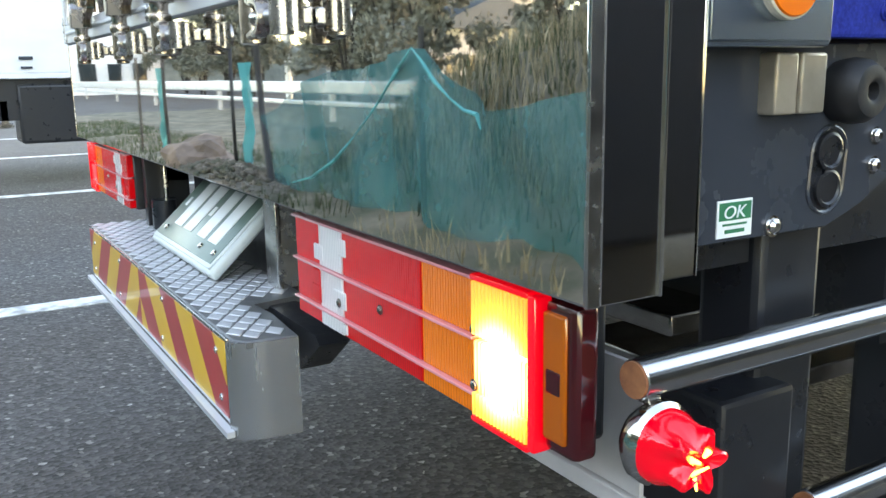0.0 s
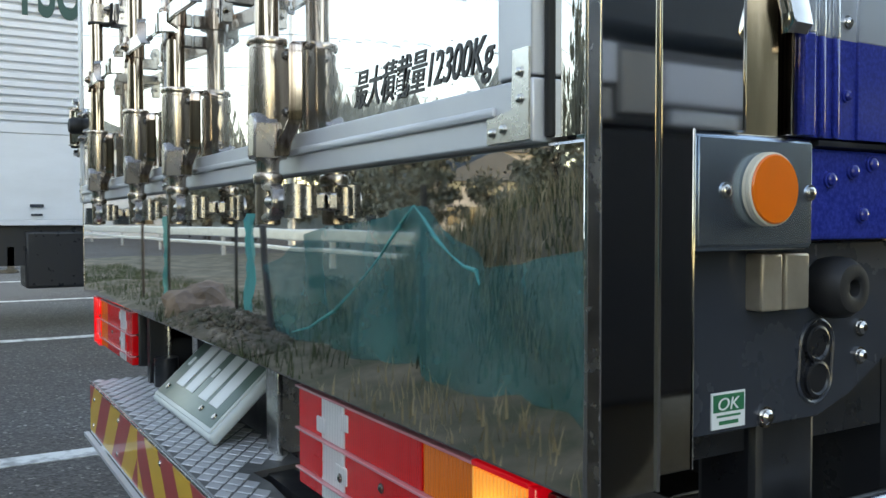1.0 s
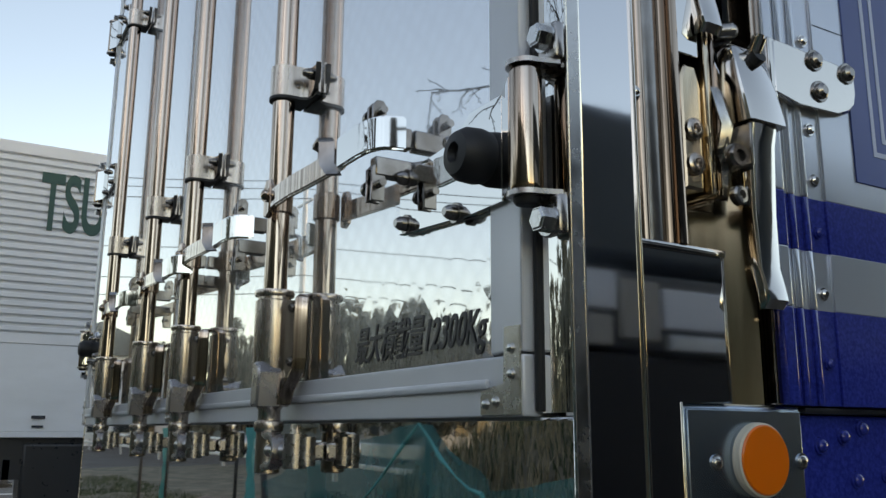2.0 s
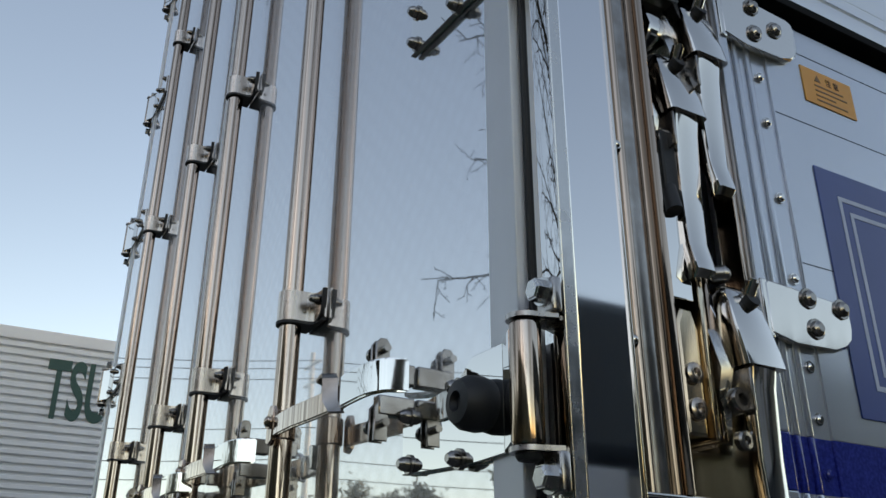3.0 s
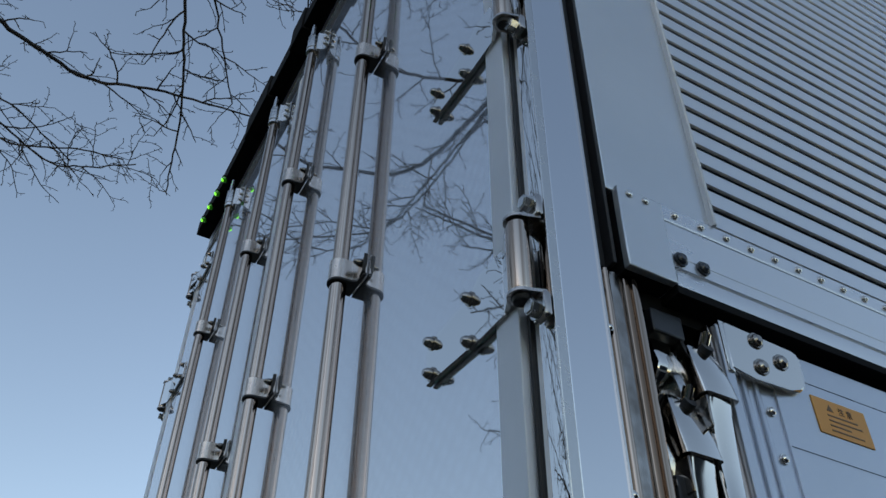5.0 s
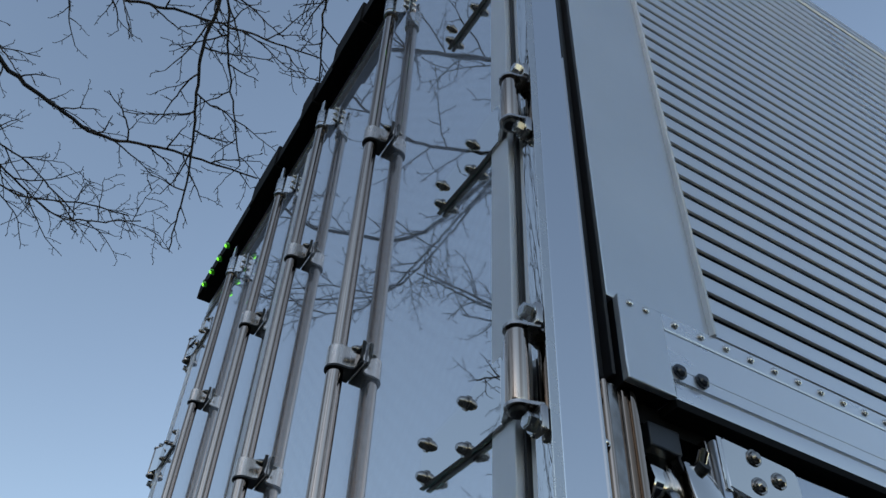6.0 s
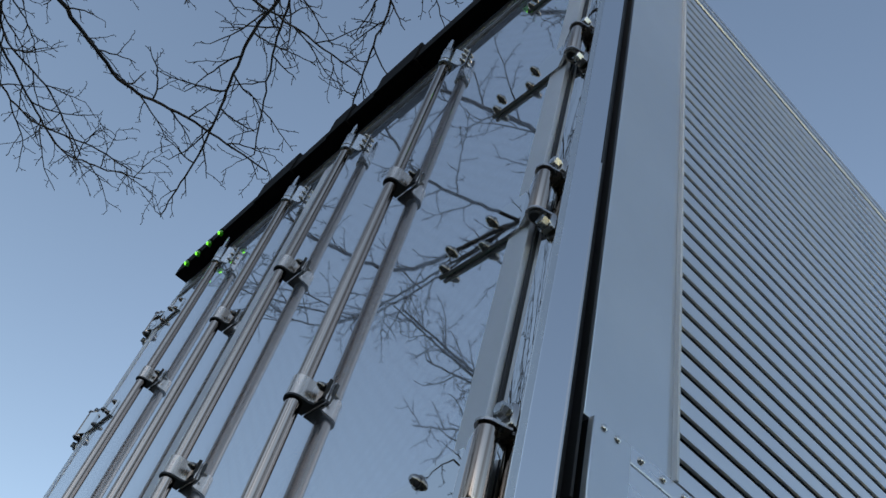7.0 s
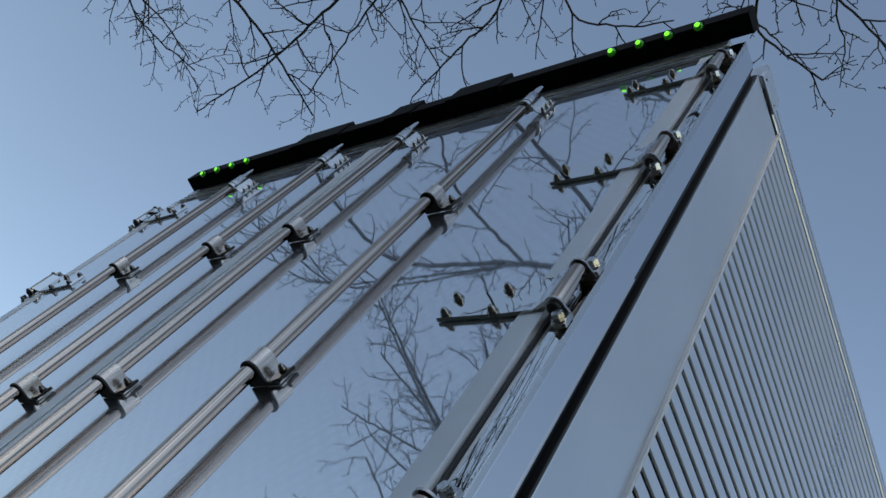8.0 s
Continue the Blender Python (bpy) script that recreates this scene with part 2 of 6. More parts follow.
asphalt = material("asphalt", (0.06, 0.06, 0.062), 0.85)
grit = node(asphalt, "ShaderNodeTexVoronoi", Scale=72.0)
link(asphalt, coords(asphalt), grit.inputs["Vector"])
speck = ramp(asphalt, grit.outputs["Color"], [(0.2, (0.040, 0.038, 0.037)), (0.62, (0.078, 0.076, 0.075)), (0.86, (0.12, 0.118, 0.115)), (0.97, (0.34, 0.335, 0.325))])
stain = ramp(asphalt, noise_of(asphalt, 0.55, 5.0), [(0.32, (0.86, 0.74, 0.66)), (0.62, (1.15, 1.12, 1.10))])
mul = node(asphalt, "ShaderNodeMixRGB", Fac=1.0)
mul.blend_type = "MULTIPLY"
link(asphalt, speck, mul.inputs["Color1"])
link(asphalt, stain, mul.inputs["Color2"])
link(asphalt, mul.outputs[0], main(asphalt).inputs["Base Color"])
bump(asphalt, grit.outputs["Distance"], 0.6, 0.012)
line_paint = material("road_line_paint", (0.62, 0.62, 0.60), 0.7)
vary_color(line_paint, 9.0, [(0.36, (0.30, 0.30, 0.29)), (0.52, (0.66, 0.66, 0.64))])

bark = material("bark", (0.05, 0.042, 0.036), 0.9)
vary_color(bark, 14.0, [(0.3, (0.008, 0.0075, 0.007)), (0.75, (0.022, 0.02, 0.019))], (1, 1, 0.3))
soil = material("dry_soil", (0.10, 0.085, 0.06), 0.95)
vary_color(soil, 2.6, [(0.3, (0.050, 0.058, 0.032)), (0.5, (0.115, 0.100, 0.07)), (0.72, (0.21, 0.175, 0.13))])
rubble = material("rubble", (0.3, 0.27, 0.24), 0.9)
vary_color(rubble, 7.0, [(0.3, (0.045, 0.055, 0.03)), (0.55, (0.12, 0.10, 0.08)), (0.75, (0.34, 0.29, 0.24))])
boulder_stone = material("boulder_stone", (0.20, 0.15, 0.125), 0.9)
vary_color(boulder_stone, 4.0, [(0.3, (0.11, 0.085, 0.07)), (0.7, (0.27, 0.20, 0.165))])
bump(boulder_stone, noise_of(boulder_stone, 9.0, 6.0), 0.6, 0.03)
straw = material("dry_grass", (0.30, 0.23, 0.12), 0.8)
vary_color(straw, 3.0, [(0.3, (0.14, 0.12, 0.07)), (0.7, (0.42, 0.34, 0.22))])
weed = material("green_weeds", (0.055, 0.085, 0.03), 0.8)
vary_color(weed, 2.0, [(0.3, (0.018, 0.034, 0.013)), (0.7, (0.06, 0.085, 0.032))])
leafage = material("evergreen_leaves", (0.05, 0.06, 0.025), 0.7)
vary_color(leafage, 1.1, [(0.3, (0.095, 0.105, 0.085)), (0.55, (0.15, 0.155, 0.125)), (0.8, (0.23, 0.22, 0.18))])

hem_mat = material("teal_hem", (0.03, 0.33, 0.35), 0.6)
net_mat = material("teal_net", (0.006, 0.145, 0.16), 0.6)
net_clear = net_mat.node_tree.nodes.new("ShaderNodeBsdfTransparent")
net_mix = net_mat.node_tree.nodes.new("ShaderNodeMixShader")
net_r = node(net_mat, "ShaderNodeMapRange", From_Min=0.35, From_Max=0.65, To_Min=0.45, To_Max=0.80)
link(net_mat, noise_of(net_mat, 1.4, 4.0), net_r.inputs["Value"])
link(net_mat, net_r.outputs[0], net_mix.inputs["Fac"])
link(net_mat, net_clear.outputs[0], net_mix.inputs[1])
link(net_mat, main(net_mat).outputs[0], net_mix.inputs[2])
link(net_mat, net_mix.outputs[0], net_mat.node_tree.nodes["Material Output"].inputs["Surface"])

wall_beige = material("beige_siding", (0.42, 0.38, 0.33), 0.7)
vary_color(wall_beige, 1.0, [(0.3, (0.36, 0.33, 0.29)), (0.7, (0.46, 0.42, 0.37))])
lorry_grey = material("road_grime_paint", (0.09, 0.09, 0.095), 0.6)
vary_color(lorry_grey, 1.0, [(0.3, (0.06, 0.064, 0.07)), (0.7, (0.12, 0.116, 0.11))])
slate = material("dark_slate_paint", (0.012, 0.018, 0.030), 0.5)
vary_color(slate, 1.5, [(0.3, (0.022, 0.034, 0.045)), (0.7, (0.032, 0.047, 0.060))])
skirt_navy = material("dark_navy_paint", (0.010, 0.011, 0.014), 0.7)
vary_color(skirt_navy, 2.0, [(0.3, (0.007, 0.008, 0.011)), (0.7, (0.013, 0.013, 0.015))])
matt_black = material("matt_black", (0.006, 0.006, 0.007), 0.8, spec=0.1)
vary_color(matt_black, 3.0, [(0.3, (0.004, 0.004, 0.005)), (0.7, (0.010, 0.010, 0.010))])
glass = material("window_glass", (0.03, 0.04, 0.045), 0.05)
galv = material("galvanised_steel", (0.5, 0.52, 0.54), 0.45, 0.6)
vary_color(galv, 4.0, [(0.3, (0.42, 0.44, 0.46)), (0.7, (0.56, 0.58, 0.6))])


# ---- mesh helpers ----
WHERE = {}


def mesh_of(name, bm, mat, smooth=40):
    bmesh.ops.recalc_face_normals(bm, faces=bm.faces)
    me = bpy.data.meshes.new(name)
    bm.to_mesh(me)
    bm.free()
    for m in mat if isinstance(mat, (list, tuple)) else [mat]:
        me.materials.append(m)
    if smooth:
        me.set_sharp_from_angle(angle=radians(smooth))
        for p in me.polygons:
            vs = [me.vertices[i].co for i in p.vertices]
            least = min((u - w).length for u, w in zip(vs, vs[1:] + vs[:1]))
            level = max(abs(v) for v in p.normal) > 0.9999
            p.use_smooth = not (level and (least > 0.0065 or (len(vs) > 4 and p.area > 4e-5)))
    return me


def put(name, me, parent=None, at=(0, 0, 0), label=""):
    """An object of that mesh under parent, with its origin at a place of the world."""
    ob = new(name, me)
    at = Vector(at)
    ob.location = at - (WHERE[parent.name] if parent else Vector())
    ob.parent = parent
    WHERE[ob.name] = at
    return tagged(ob, label)


def part(name, bm, mat, parent, label="", at=(0, 0, 0), smooth=40):
    return put(name, mesh_of(name, bm, mat, smooth), parent, at, label)


def thing(name, at, label, category, group="", kind=""):
    ob = new(name)
    ob.location = at
    ob.empty_display_size = 0.2
    WHERE[ob.name] = Vector(at)
    return tagged(ob, label, category, group, kind)


def box(bm, x0, x1, y0, y1, z0, z1, bevel=0.0, mat=0, segments=2):
    r = bmesh.ops.create_cube(bm, size=1.0)
    vs = r["verts"]
    bmesh.ops.scale(bm, vec=(x1 - x0, y1 - y0, z1 - z0), verts=vs)
    bmesh.ops.translate(bm, vec=((x0 + x1) / 2, (y0 + y1) / 2, (z0 + z1) / 2), verts=vs)
    faces = {f for v in vs for f in v.link_faces}
    for f in faces:
        f.material_index = mat
    if bevel:
        edges = list({e for v in vs for e in v.link_edges})
        bmesh.ops.bevel(bm, geom=edges, offset=bevel, segments=segments, profile=0.5, affect="EDGES", clamp_overlap=True)
    return bm


def lathe(bm, profile, axis="z", at=(0, 0, 0), n=16, mat=0):
    """A turned solid: profile rows of (radius, along), closed at both ends."""
    rings = []
    for r, a in profile:
        ring = []
        for k in range(n):
            c, s = r * math.cos(2 * math.pi * k / n), r * math.sin(2 * math.pi * k / n)
            p = {"z": (c, s, a), "y": (c, a, s), "x": (a, c, s)}[axis]
            ring.append(bm.verts.new((p[0] + at[0], p[1] + at[1], p[2] + at[2])))
        rings.append(ring)
    for a, b in zip(rings, rings[1:]):
        for k in range(n):
            bm.faces.new((a[k], a[(k + 1) % n], b[(k + 1) % n], b[k])).material_index = mat
    bm.faces.new(rings[0]).material_index = mat
    bm.faces.new(rings[-1]).material_index = mat
    return bm


def cyl(bm, a, b, r, n=14, r2=None, mat=0):
    """A round bar from a to b."""
    a, b = Vector(a), Vector(b)
    q = (b - a).to_track_quat("Z", "Y")
    rings = []
    for c, rad in ((a, r), (b, r if r2 is None else r2)):
        rings.append([bm.verts.new(c + q @ Vector((rad * math.cos(2 * math.pi * k / n), rad * math.sin(2 * math.pi * k / n), 0))) for k in range(n)])
    for k in range(n):
        bm.faces.new((rings[0][k], rings[0][(k + 1) % n], rings[1][(k + 1) % n], rings[1][k])).material_index = mat
    bm.faces.new(rings[0]).material_index = mat
    bm.faces.new(rings[1]).material_index = mat
    return bm


def sheet(bm, outline, axis, low, high, mat=0, bevel=0.0):
    """A flat plate: an outline of pairs in the plane across axis, thick from low to high."""
    def at(p, h):
        return {"x": (h, p[0], p[1]), "y": (p[0], h, p[1]), "z": (p[0], p[1], h)}[axis]
    a = [bm.verts.new(at(p, low)) for p in outline]
    b = [bm.verts.new(at(p, high)) for p in outline]
    fs = [bm.faces.new(a), bm.faces.new(b)]
    fs += [bm.faces.new((a[k], a[(k + 1) % len(a)], b[(k + 1) % len(a)], b[k])) for k in range(len(a))]
    for f in fs:
        f.material_index = mat
    if bevel:
        es = list({e for f in fs[:2] for e in f.edges})
        bmesh.ops.bevel(bm, geom=es, offset=bevel, segments=1, affect="EDGES", clamp_overlap=True)
    return bm


def strip(bm, points, across, width, thick, mat=0):
    """A bent flat bar: a run of points, swept across a direction by width, with thickness."""
    across = Vector(across).normalized() * width / 2
    pts = [Vector(p) for p in points]
    rows = []
    for k, p in enumerate(pts):
        d = (pts[min(k + 1, len(pts) - 1)] - pts[max(k - 1, 0)]).normalized()
        nrm = d.cross(across).normalized() * thick / 2
        rows.append([bm.verts.new(p + s * across + t * nrm) for s, t in ((-1, -1), (1, -1), (1, 1), (-1, 1))])
    for a, b in zip(rows, rows[1:]):
        for k in range(4):
            bm.faces.new((a[k], a[(k + 1) % 4], b[(k + 1) % 4], b[k])).material_index = mat
    bm.faces.new(rows[0]).material_index = mat
    bm.faces.new(rows[-1]).material_index = mat
    return bm


def B():
    return bmesh.new()


def bolt(bm, at, way, r=0.008, h=0.007, kind="dome", mat=0):
    """A bolt head standing out of a surface along way."""
    at, way = Vector(at), Vector(way).normalized()
    if kind == "hex":
        cyl(bm, at, at + way * 0.003, r * 1.35, 14, mat=mat)
        cyl(bm, at, at + way * h, r, 6, mat=mat)
    else:
        cyl(bm, at, at + way * h * 0.35, r * 1.25, 12, mat=mat)
        cyl(bm, at, at + way * h * 0.7, r, 12, r * 0.9, mat=mat)
        cyl(bm, at + way * h * 0.7, at + way * h, r * 0.9, 12, r * 0.5, mat=mat)
    return bm


W = 2.49

# ---- ground and setting ----
bm = B()
bmesh.ops.create_grid(bm, x_segments=2, y_segments=2, size=900)
ground = part("ground", bm, asphalt, None, smooth=0)
tagged(ground, "worn dark grey asphalt of a lorry park", "ground", kind="structure")
for x in (-16.2, -12.0, -7.78, -3.56):
    bm = B()
    box(bm, x - 0.075, x + 0.075, -1.2, 14, -0.004, 0.004)
    tagged(part("road_line", bm, line_paint, None, smooth=0), "worn white painted bay line on asphalt", "road line", "bay lines", "structure")

# ---- the truck ----
truck = thing("truck", (-W / 2, 4.5, 0), "polished decorated box truck with mirror steel rear doors", "truck")

# mirror panel under the doors and its returns along the flank
bm = B()
box(bm, -W, -0.002, 0.0, 0.03, 0.80, 1.086, 0.003)
rear_panel = part("rear_panel", bm, mirror, truck, "mirror-polished steel skirt panel")
bm = B()
box(bm, -W + 0.02, -0.075, 0.031, 0.5, 0.79, 1.08)
part("rear_beam", bm, black, truck, "black sill beam")

# corner posts: a rear strip, a flank face and a bright corner edge
for side in (0, 1):
    sx = (lambda x: x) if side == 0 else (lambda x: -W - x)
    def span(a, b):
        return min(sx(a), sx(b)), max(sx(a), sx(b))
    bm = B()
    mid, arc = -0.0235, [-0.0205 + 0.00205 * k for k in range(21)]
    sheet(bm, [(sx(mid + u), -0.0012 * (1 - (u / 0.0205) ** 2)) for u in arc] + [(sx(-0.004), 0.03), (sx(-0.044), 0.03)], "z", 1.089, 3.74)
    post = part("corner_post", bm, mirror, truck, "mirror-polished corner post")
    bm = B()
    a, b = span(-0.0028, 0.0008)
    box(bm, a, b, -0.0015, 0.012, 0.80, 3.74, 0.001)
    part("corner_edge", bm, brushed, post)
    bm = B()
    a, b = span(-0.03, 0.0)
    box(bm, a, b, 0.0125, 0.074, 0.80, 3.74, 0.0015)
    part("post_flank", bm, side_steel, post)
    bm = B()
    a, b = span(-0.03, 0.0025)
    box(bm, a, b, 0.0725, 0.0755, 0.80, 2.6, 0.0008)
    part("post_trim", bm, chrome, post)
# flank return plates low on the right corner
bm = B()
sheet(bm, [(0.076, 0.809), (0.121, 0.809), (0.121, 1.10), (0.184, 1.10), (0.184, 1.238), (0.076, 1.238)], "x", -0.03, -0.007, bevel=0.0015)
ret = part("flank_plate", bm, side_steel, truck, "polished steel return plate")
bm = B()
box(bm, -0.09, -0.0035, 0.0765, 0.187, 1.234, 1.2415, 0.002)
part("ledge", bm, chrome, ret)
bm = B()
box(bm, -0.012, -0.006, 0.1215, 0.123, 0.809, 1.10, 0.0006)
box(bm, -0.012, -0.006, 0.1845, 0.186, 1.10, 1.238, 0.0006)
part("edge_trim", bm, chrome, ret)

# dark chassis end plate with sticker, slot, bolts
bm = B()
sheet(bm, [(0.10, 0.822), (0.345, 0.822), (0.40, 0.842), (0.62, 0.965), (1.6, 0.965), (1.6, 1.0), (0.10, 1.0)], "x", -0.055, -0.045, bevel=0.001)
frame_plate = part("frame_plate", bm, frame_paint, truck, "dark grey painted chassis end plate")
bm = B()
SLOT = [(0.341 + 0.0265 * math.cos(a) - 0.003 * (1 if math.sin(a) < 0 else 0), 0.879 + (0.0155 if math.sin(a) >= 0 else -0.0155) + 0.0265 * math.sin(a)) for a in [2 * math.pi * (k + 0.5) / 32 for k in range(32)]]
mid_y, mid_z = 0.3405, 0.879
for k in range(32):
    (ya, za), (yb, zb) = SLOT[k], SLOT[(k + 1) % 32]
    cyl(bm, (-0.0448, ya, za), (-0.0448, yb, zb), 0.0026, 6)
sheet(bm, [(mid_y + 0.9 * (y - mid_y), mid_z + 0.93 * (z - mid_z)) for y, z in SLOT], "x", -0.0455, -0.0445, 1)
for z in (0.897, 0.861):
    lathe(bm, [(0.019, 0.0), (0.019, 0.004), (0.016, 0.005), (0.014, 0.003), (0.006, 0.003)], "x", (-0.0447, 0.3395, z), 20, 1)
part("slot_rim", bm, [frame_paint, black], frame_plate, "dark oval slot with raised rim")
for y, z, r in ((0.262, 0.831, 0.0085), (0.412, 0.909, 0.0075), (0.412, 0.879, 0.0075)):
    bm = B()
    bolt(bm, (-0.045, y, z), (1, 0, 0), r, 0.008)
    part("bolt", bm, chrome, frame_plate)
bm = B()
box(bm, -0.0455, -0.0435, 0.187, 0.233, 0.8265, 0.861, 0.0003)
sticker = part("sticker", bm, sticker_white, frame_plate, "small green and white OK sticker")
bm = B()
box(bm, -0.0436, -0.043, 0.189, 0.231, 0.8425, 0.859)
part("sticker_band", bm, sticker_green, sticker)
bm = B()
box(bm, -0.0436, -0.043, 0.194, 0.226, 0.8375, 0.8395)
box(bm, -0.0436, -0.043, 0.197, 0.223, 0.8305, 0.834)
part("sticker_print", bm, sticker_green, sticker)


def lettering(name, text, size, mat, parent, m, depth=0.0008, label="", shear=0.0, width=None, bold=0.0):
    cu = bpy.data.curves.new(name, "FONT")
    cu.body, cu.size, cu.extrude, cu.shear, cu.offset = text, size, depth, shear, bold
    tmp = new(name + "_tmp", cu)
    bpy.context.view_layer.update()
    me = bpy.data.meshes.new_from_object(tmp.evaluated_get(bpy.context.evaluated_depsgraph_get()))
    bpy.data.objects.remove(tmp)
    if width and me.vertices:
        xs = [v.co.x for v in me.vertices]
        k = width / (max(xs) - min(xs))
        for v in me.vertices:
            v.co.x = (v.co.x - min(xs)) * k
    me.transform(m)
    me.materials.clear()
    me.materials.append(mat)
    return put(name, me, parent, (0, 0, 0), label)


FLANK = Matrix(((0, 0, 1, 0), (1, 0, 0, 0), (0, 1, 0, 0), (0, 0, 0, 1)))     # text on the right flank, read from outside
REAR = Matrix(((1, 0, 0, 0), (0, 0, -1, 0), (0, 1, 0, 0), (0, 0, 0, 1)))     # text on the rear face
lettering("sticker_letters", "OK", 0.0165, sticker_white, sticker, Matrix.Translation((-0.0425, 0.195, 0.8445)) @ FLANK, 0.0003, "", 0.2, 0.029)

# marker plate with orange reflector
bm = B()
box(bm, -0.03, -0.010, 0.124, 0.285, 0.995, 1.0995, 0.005, segments=3)
marker_plate = part("marker_plate", bm, plate_steel, truck, "polished steel plate with orange reflector")
bm = B()
box(bm, -0.0095, -0.0075, 0.129, 0.280, 1.0, 1.0945, 0.003)
part("plate_face", bm, plate_steel, marker_plate)
bm = B()
lathe(bm, [(0.032, 0.0), (0.0335, 0.002), (0.0325, 0.0045), (0.0335, 0.006), (0.033, 0.009), (0.0315, 0.010)], "x", (-0.0075, 0.214, 1.05), 40)
ring = part("reflector_ring", bm, cream, marker_plate, "cream rubber reflector ring")
bm = B()
lathe(bm, [(0.0312, 0.0), (0.0312, 0.001), (0.030, 0.0022)], "x", (0.0022, 0.214, 1.05), 40)
part("reflector", bm, orange, ring, "round orange reflector")
for y in (0.162, 0.277):
    bm = B()
    bolt(bm, (-0.0075, y, 1.048), (1, 0, 0), 0.006, 0.004)
    part("bolt", bm, brushed, marker_plate)
# bracket and rubber buffer under it
for y0, y1 in ((0.234, 0.264), (0.268, 0.304)):
    bm = B()
    box(bm, -0.05, -0.026, y0, y1, 0.936, 0.991, 0.003)
    part("stay_bracket", bm, stay_steel, truck, "bare steel stay bracket")
bm = B()
lathe(bm, [(0.026, -0.02), (0.030, 0.0), (0.0315, 0.010), (0.030, 0.022), (0.024, 0.031), (0.013, 0.033), (0.009, 0.031), (0.007, 0.022)], "x", (-0.04, 0.350, 0.955), 28)
part("rubber_buffer", bm, rubber, truck, "round black rubber buffer")

# deep blue side rail, and the drop-side gate above it
bm = B()
box(bm, -0.08, -0.017, 0.287, 8.6, 1.003, 1.092, 0.004)
side_rail = part("side_rail", bm, blue, truck, "deep blue metallic side rail")
for y, z in ((0.318, 1.062), (0.354, 1.071), (0.385, 1.079), (0.370, 1.028), (0.42, 1.033)):
    bm = B()
    bolt(bm, (-0.017, y, z), (1, 0, 0), 0.007, 0.007)
    part("rail_bolt", bm, blue, side_rail)
bm = B()
box(bm, -0.075, -0.008, 0.29, 8.6, 1.0925, 1.0985, 0.001)
part("rail_gasket", bm, black, side_rail)

gate = None
for z0, z1, m, lab in ((1.10, 1.195, blue, "blue and white striped drop-side gate"), (1.195, 1.255, gate_silver, ""), (1.255, 1.312, blue, ""), (1.312, 1.862, gate_silver, "")):
    bm = B()
    box(bm, -0.035, -0.006, 0.255, 8.6, z0, z1)
    for y, w, h in ((0.262, 0.008, 0.009), (0.288, 0.004, 0.004), (0.309, 0.004, 0.004)):
        box(bm, -0.0062, -0.006 + h, y - w, y + w, z0, z1, 0.0018)
    box(bm, -0.0062, -0.003, 0.3425, 8.6, z0, z1, 0.0008)
    gate = part("gate_band", bm, m, truck if gate is None else gate, lab) if gate is None else (part("gate_band", bm, m, gate), gate)[1]
for z in (1.757, 1.692, 1.59, 1.489, 1.388, 1.332, 1.276, 1.212, 1.142):
    bm = B()
    bolt(bm, (-0.006, 0.327, z), (1, 0, 0), 0.0055, 0.006)
    part("rivet", bm, blue if z < 1.19 or 1.25 < z < 1.31 else chrome, gate)
bm = B()
for z in (1.713, 1.512, 1.823):
    box(bm, -0.0032, -0.0026, 0.345, 8.6, z - 0.0006, z + 0.0006)
part("gate_seam", bm, frame_paint, gate)
bm = B()
box(bm, -0.0031, -0.0012, 0.397, 2.6, 1.341, 1.652)
decal = part("gate_decal", bm, decal_blue, gate, "blue panel with double silver outline")
for inset, wid in ((0.034, 0.006), (0.052, 0.006)):
    bm = B()
    y0, y1, z0, z1 = 0.397 + inset, 2.6 - inset, 1.341 + inset, 1.652 - inset
    for a, b, c, d in ((y0, y1, z0, z0 + wid), (y0, y1, z1 - wid, z1), (y0, y0 + wid, z0 + wid, z1 - wid), (y1 - wid, y1, z0 + wid, z1 - wid)):
        box(bm, -0.0013, -0.0006, a, b, c, d)
    part("outline", bm, silver_line, decal)
bm = B()
box(bm, -0.0031, -0.0015, 0.409, 0.509, 1.751, 1.805)
label_ob = part("caution_label", bm, sticker_orange, gate, "orange caution label")
bm = B()
for k, (a, b) in enumerate(((0.432, 0.488), (0.432, 0.494), (0.432, 0.47), (0.432, 0.492))):
    z = 1.7815 - 0.0075 * k
    box(bm, -0.0016, -0.0011, a, b, z - 0.0012, z + 0.0010)
part("label_print", bm, sticker_ink, label_ob)
bm = B()
sheet(bm, [(0.433, 1.788), (0.445, 1.788), (0.439, 1.798)], "x", -0.0016, -0.001)
part("warning_sign", bm, sticker_ink, label_ob)
lettering("label_letters", "注 意", 0.012, sticker_ink, label_ob, Matrix.Translation((-0.0012, 0.455, 1.788)) @ FLANK, 0.0003)

bm = B()
box(bm, -0.033, -0.0045, 0.2465, 0.2545, 1.10, 1.862, 0.0015)
part("gate_end_plate", bm, rod_steel, gate, "brass-toned steel end plate")

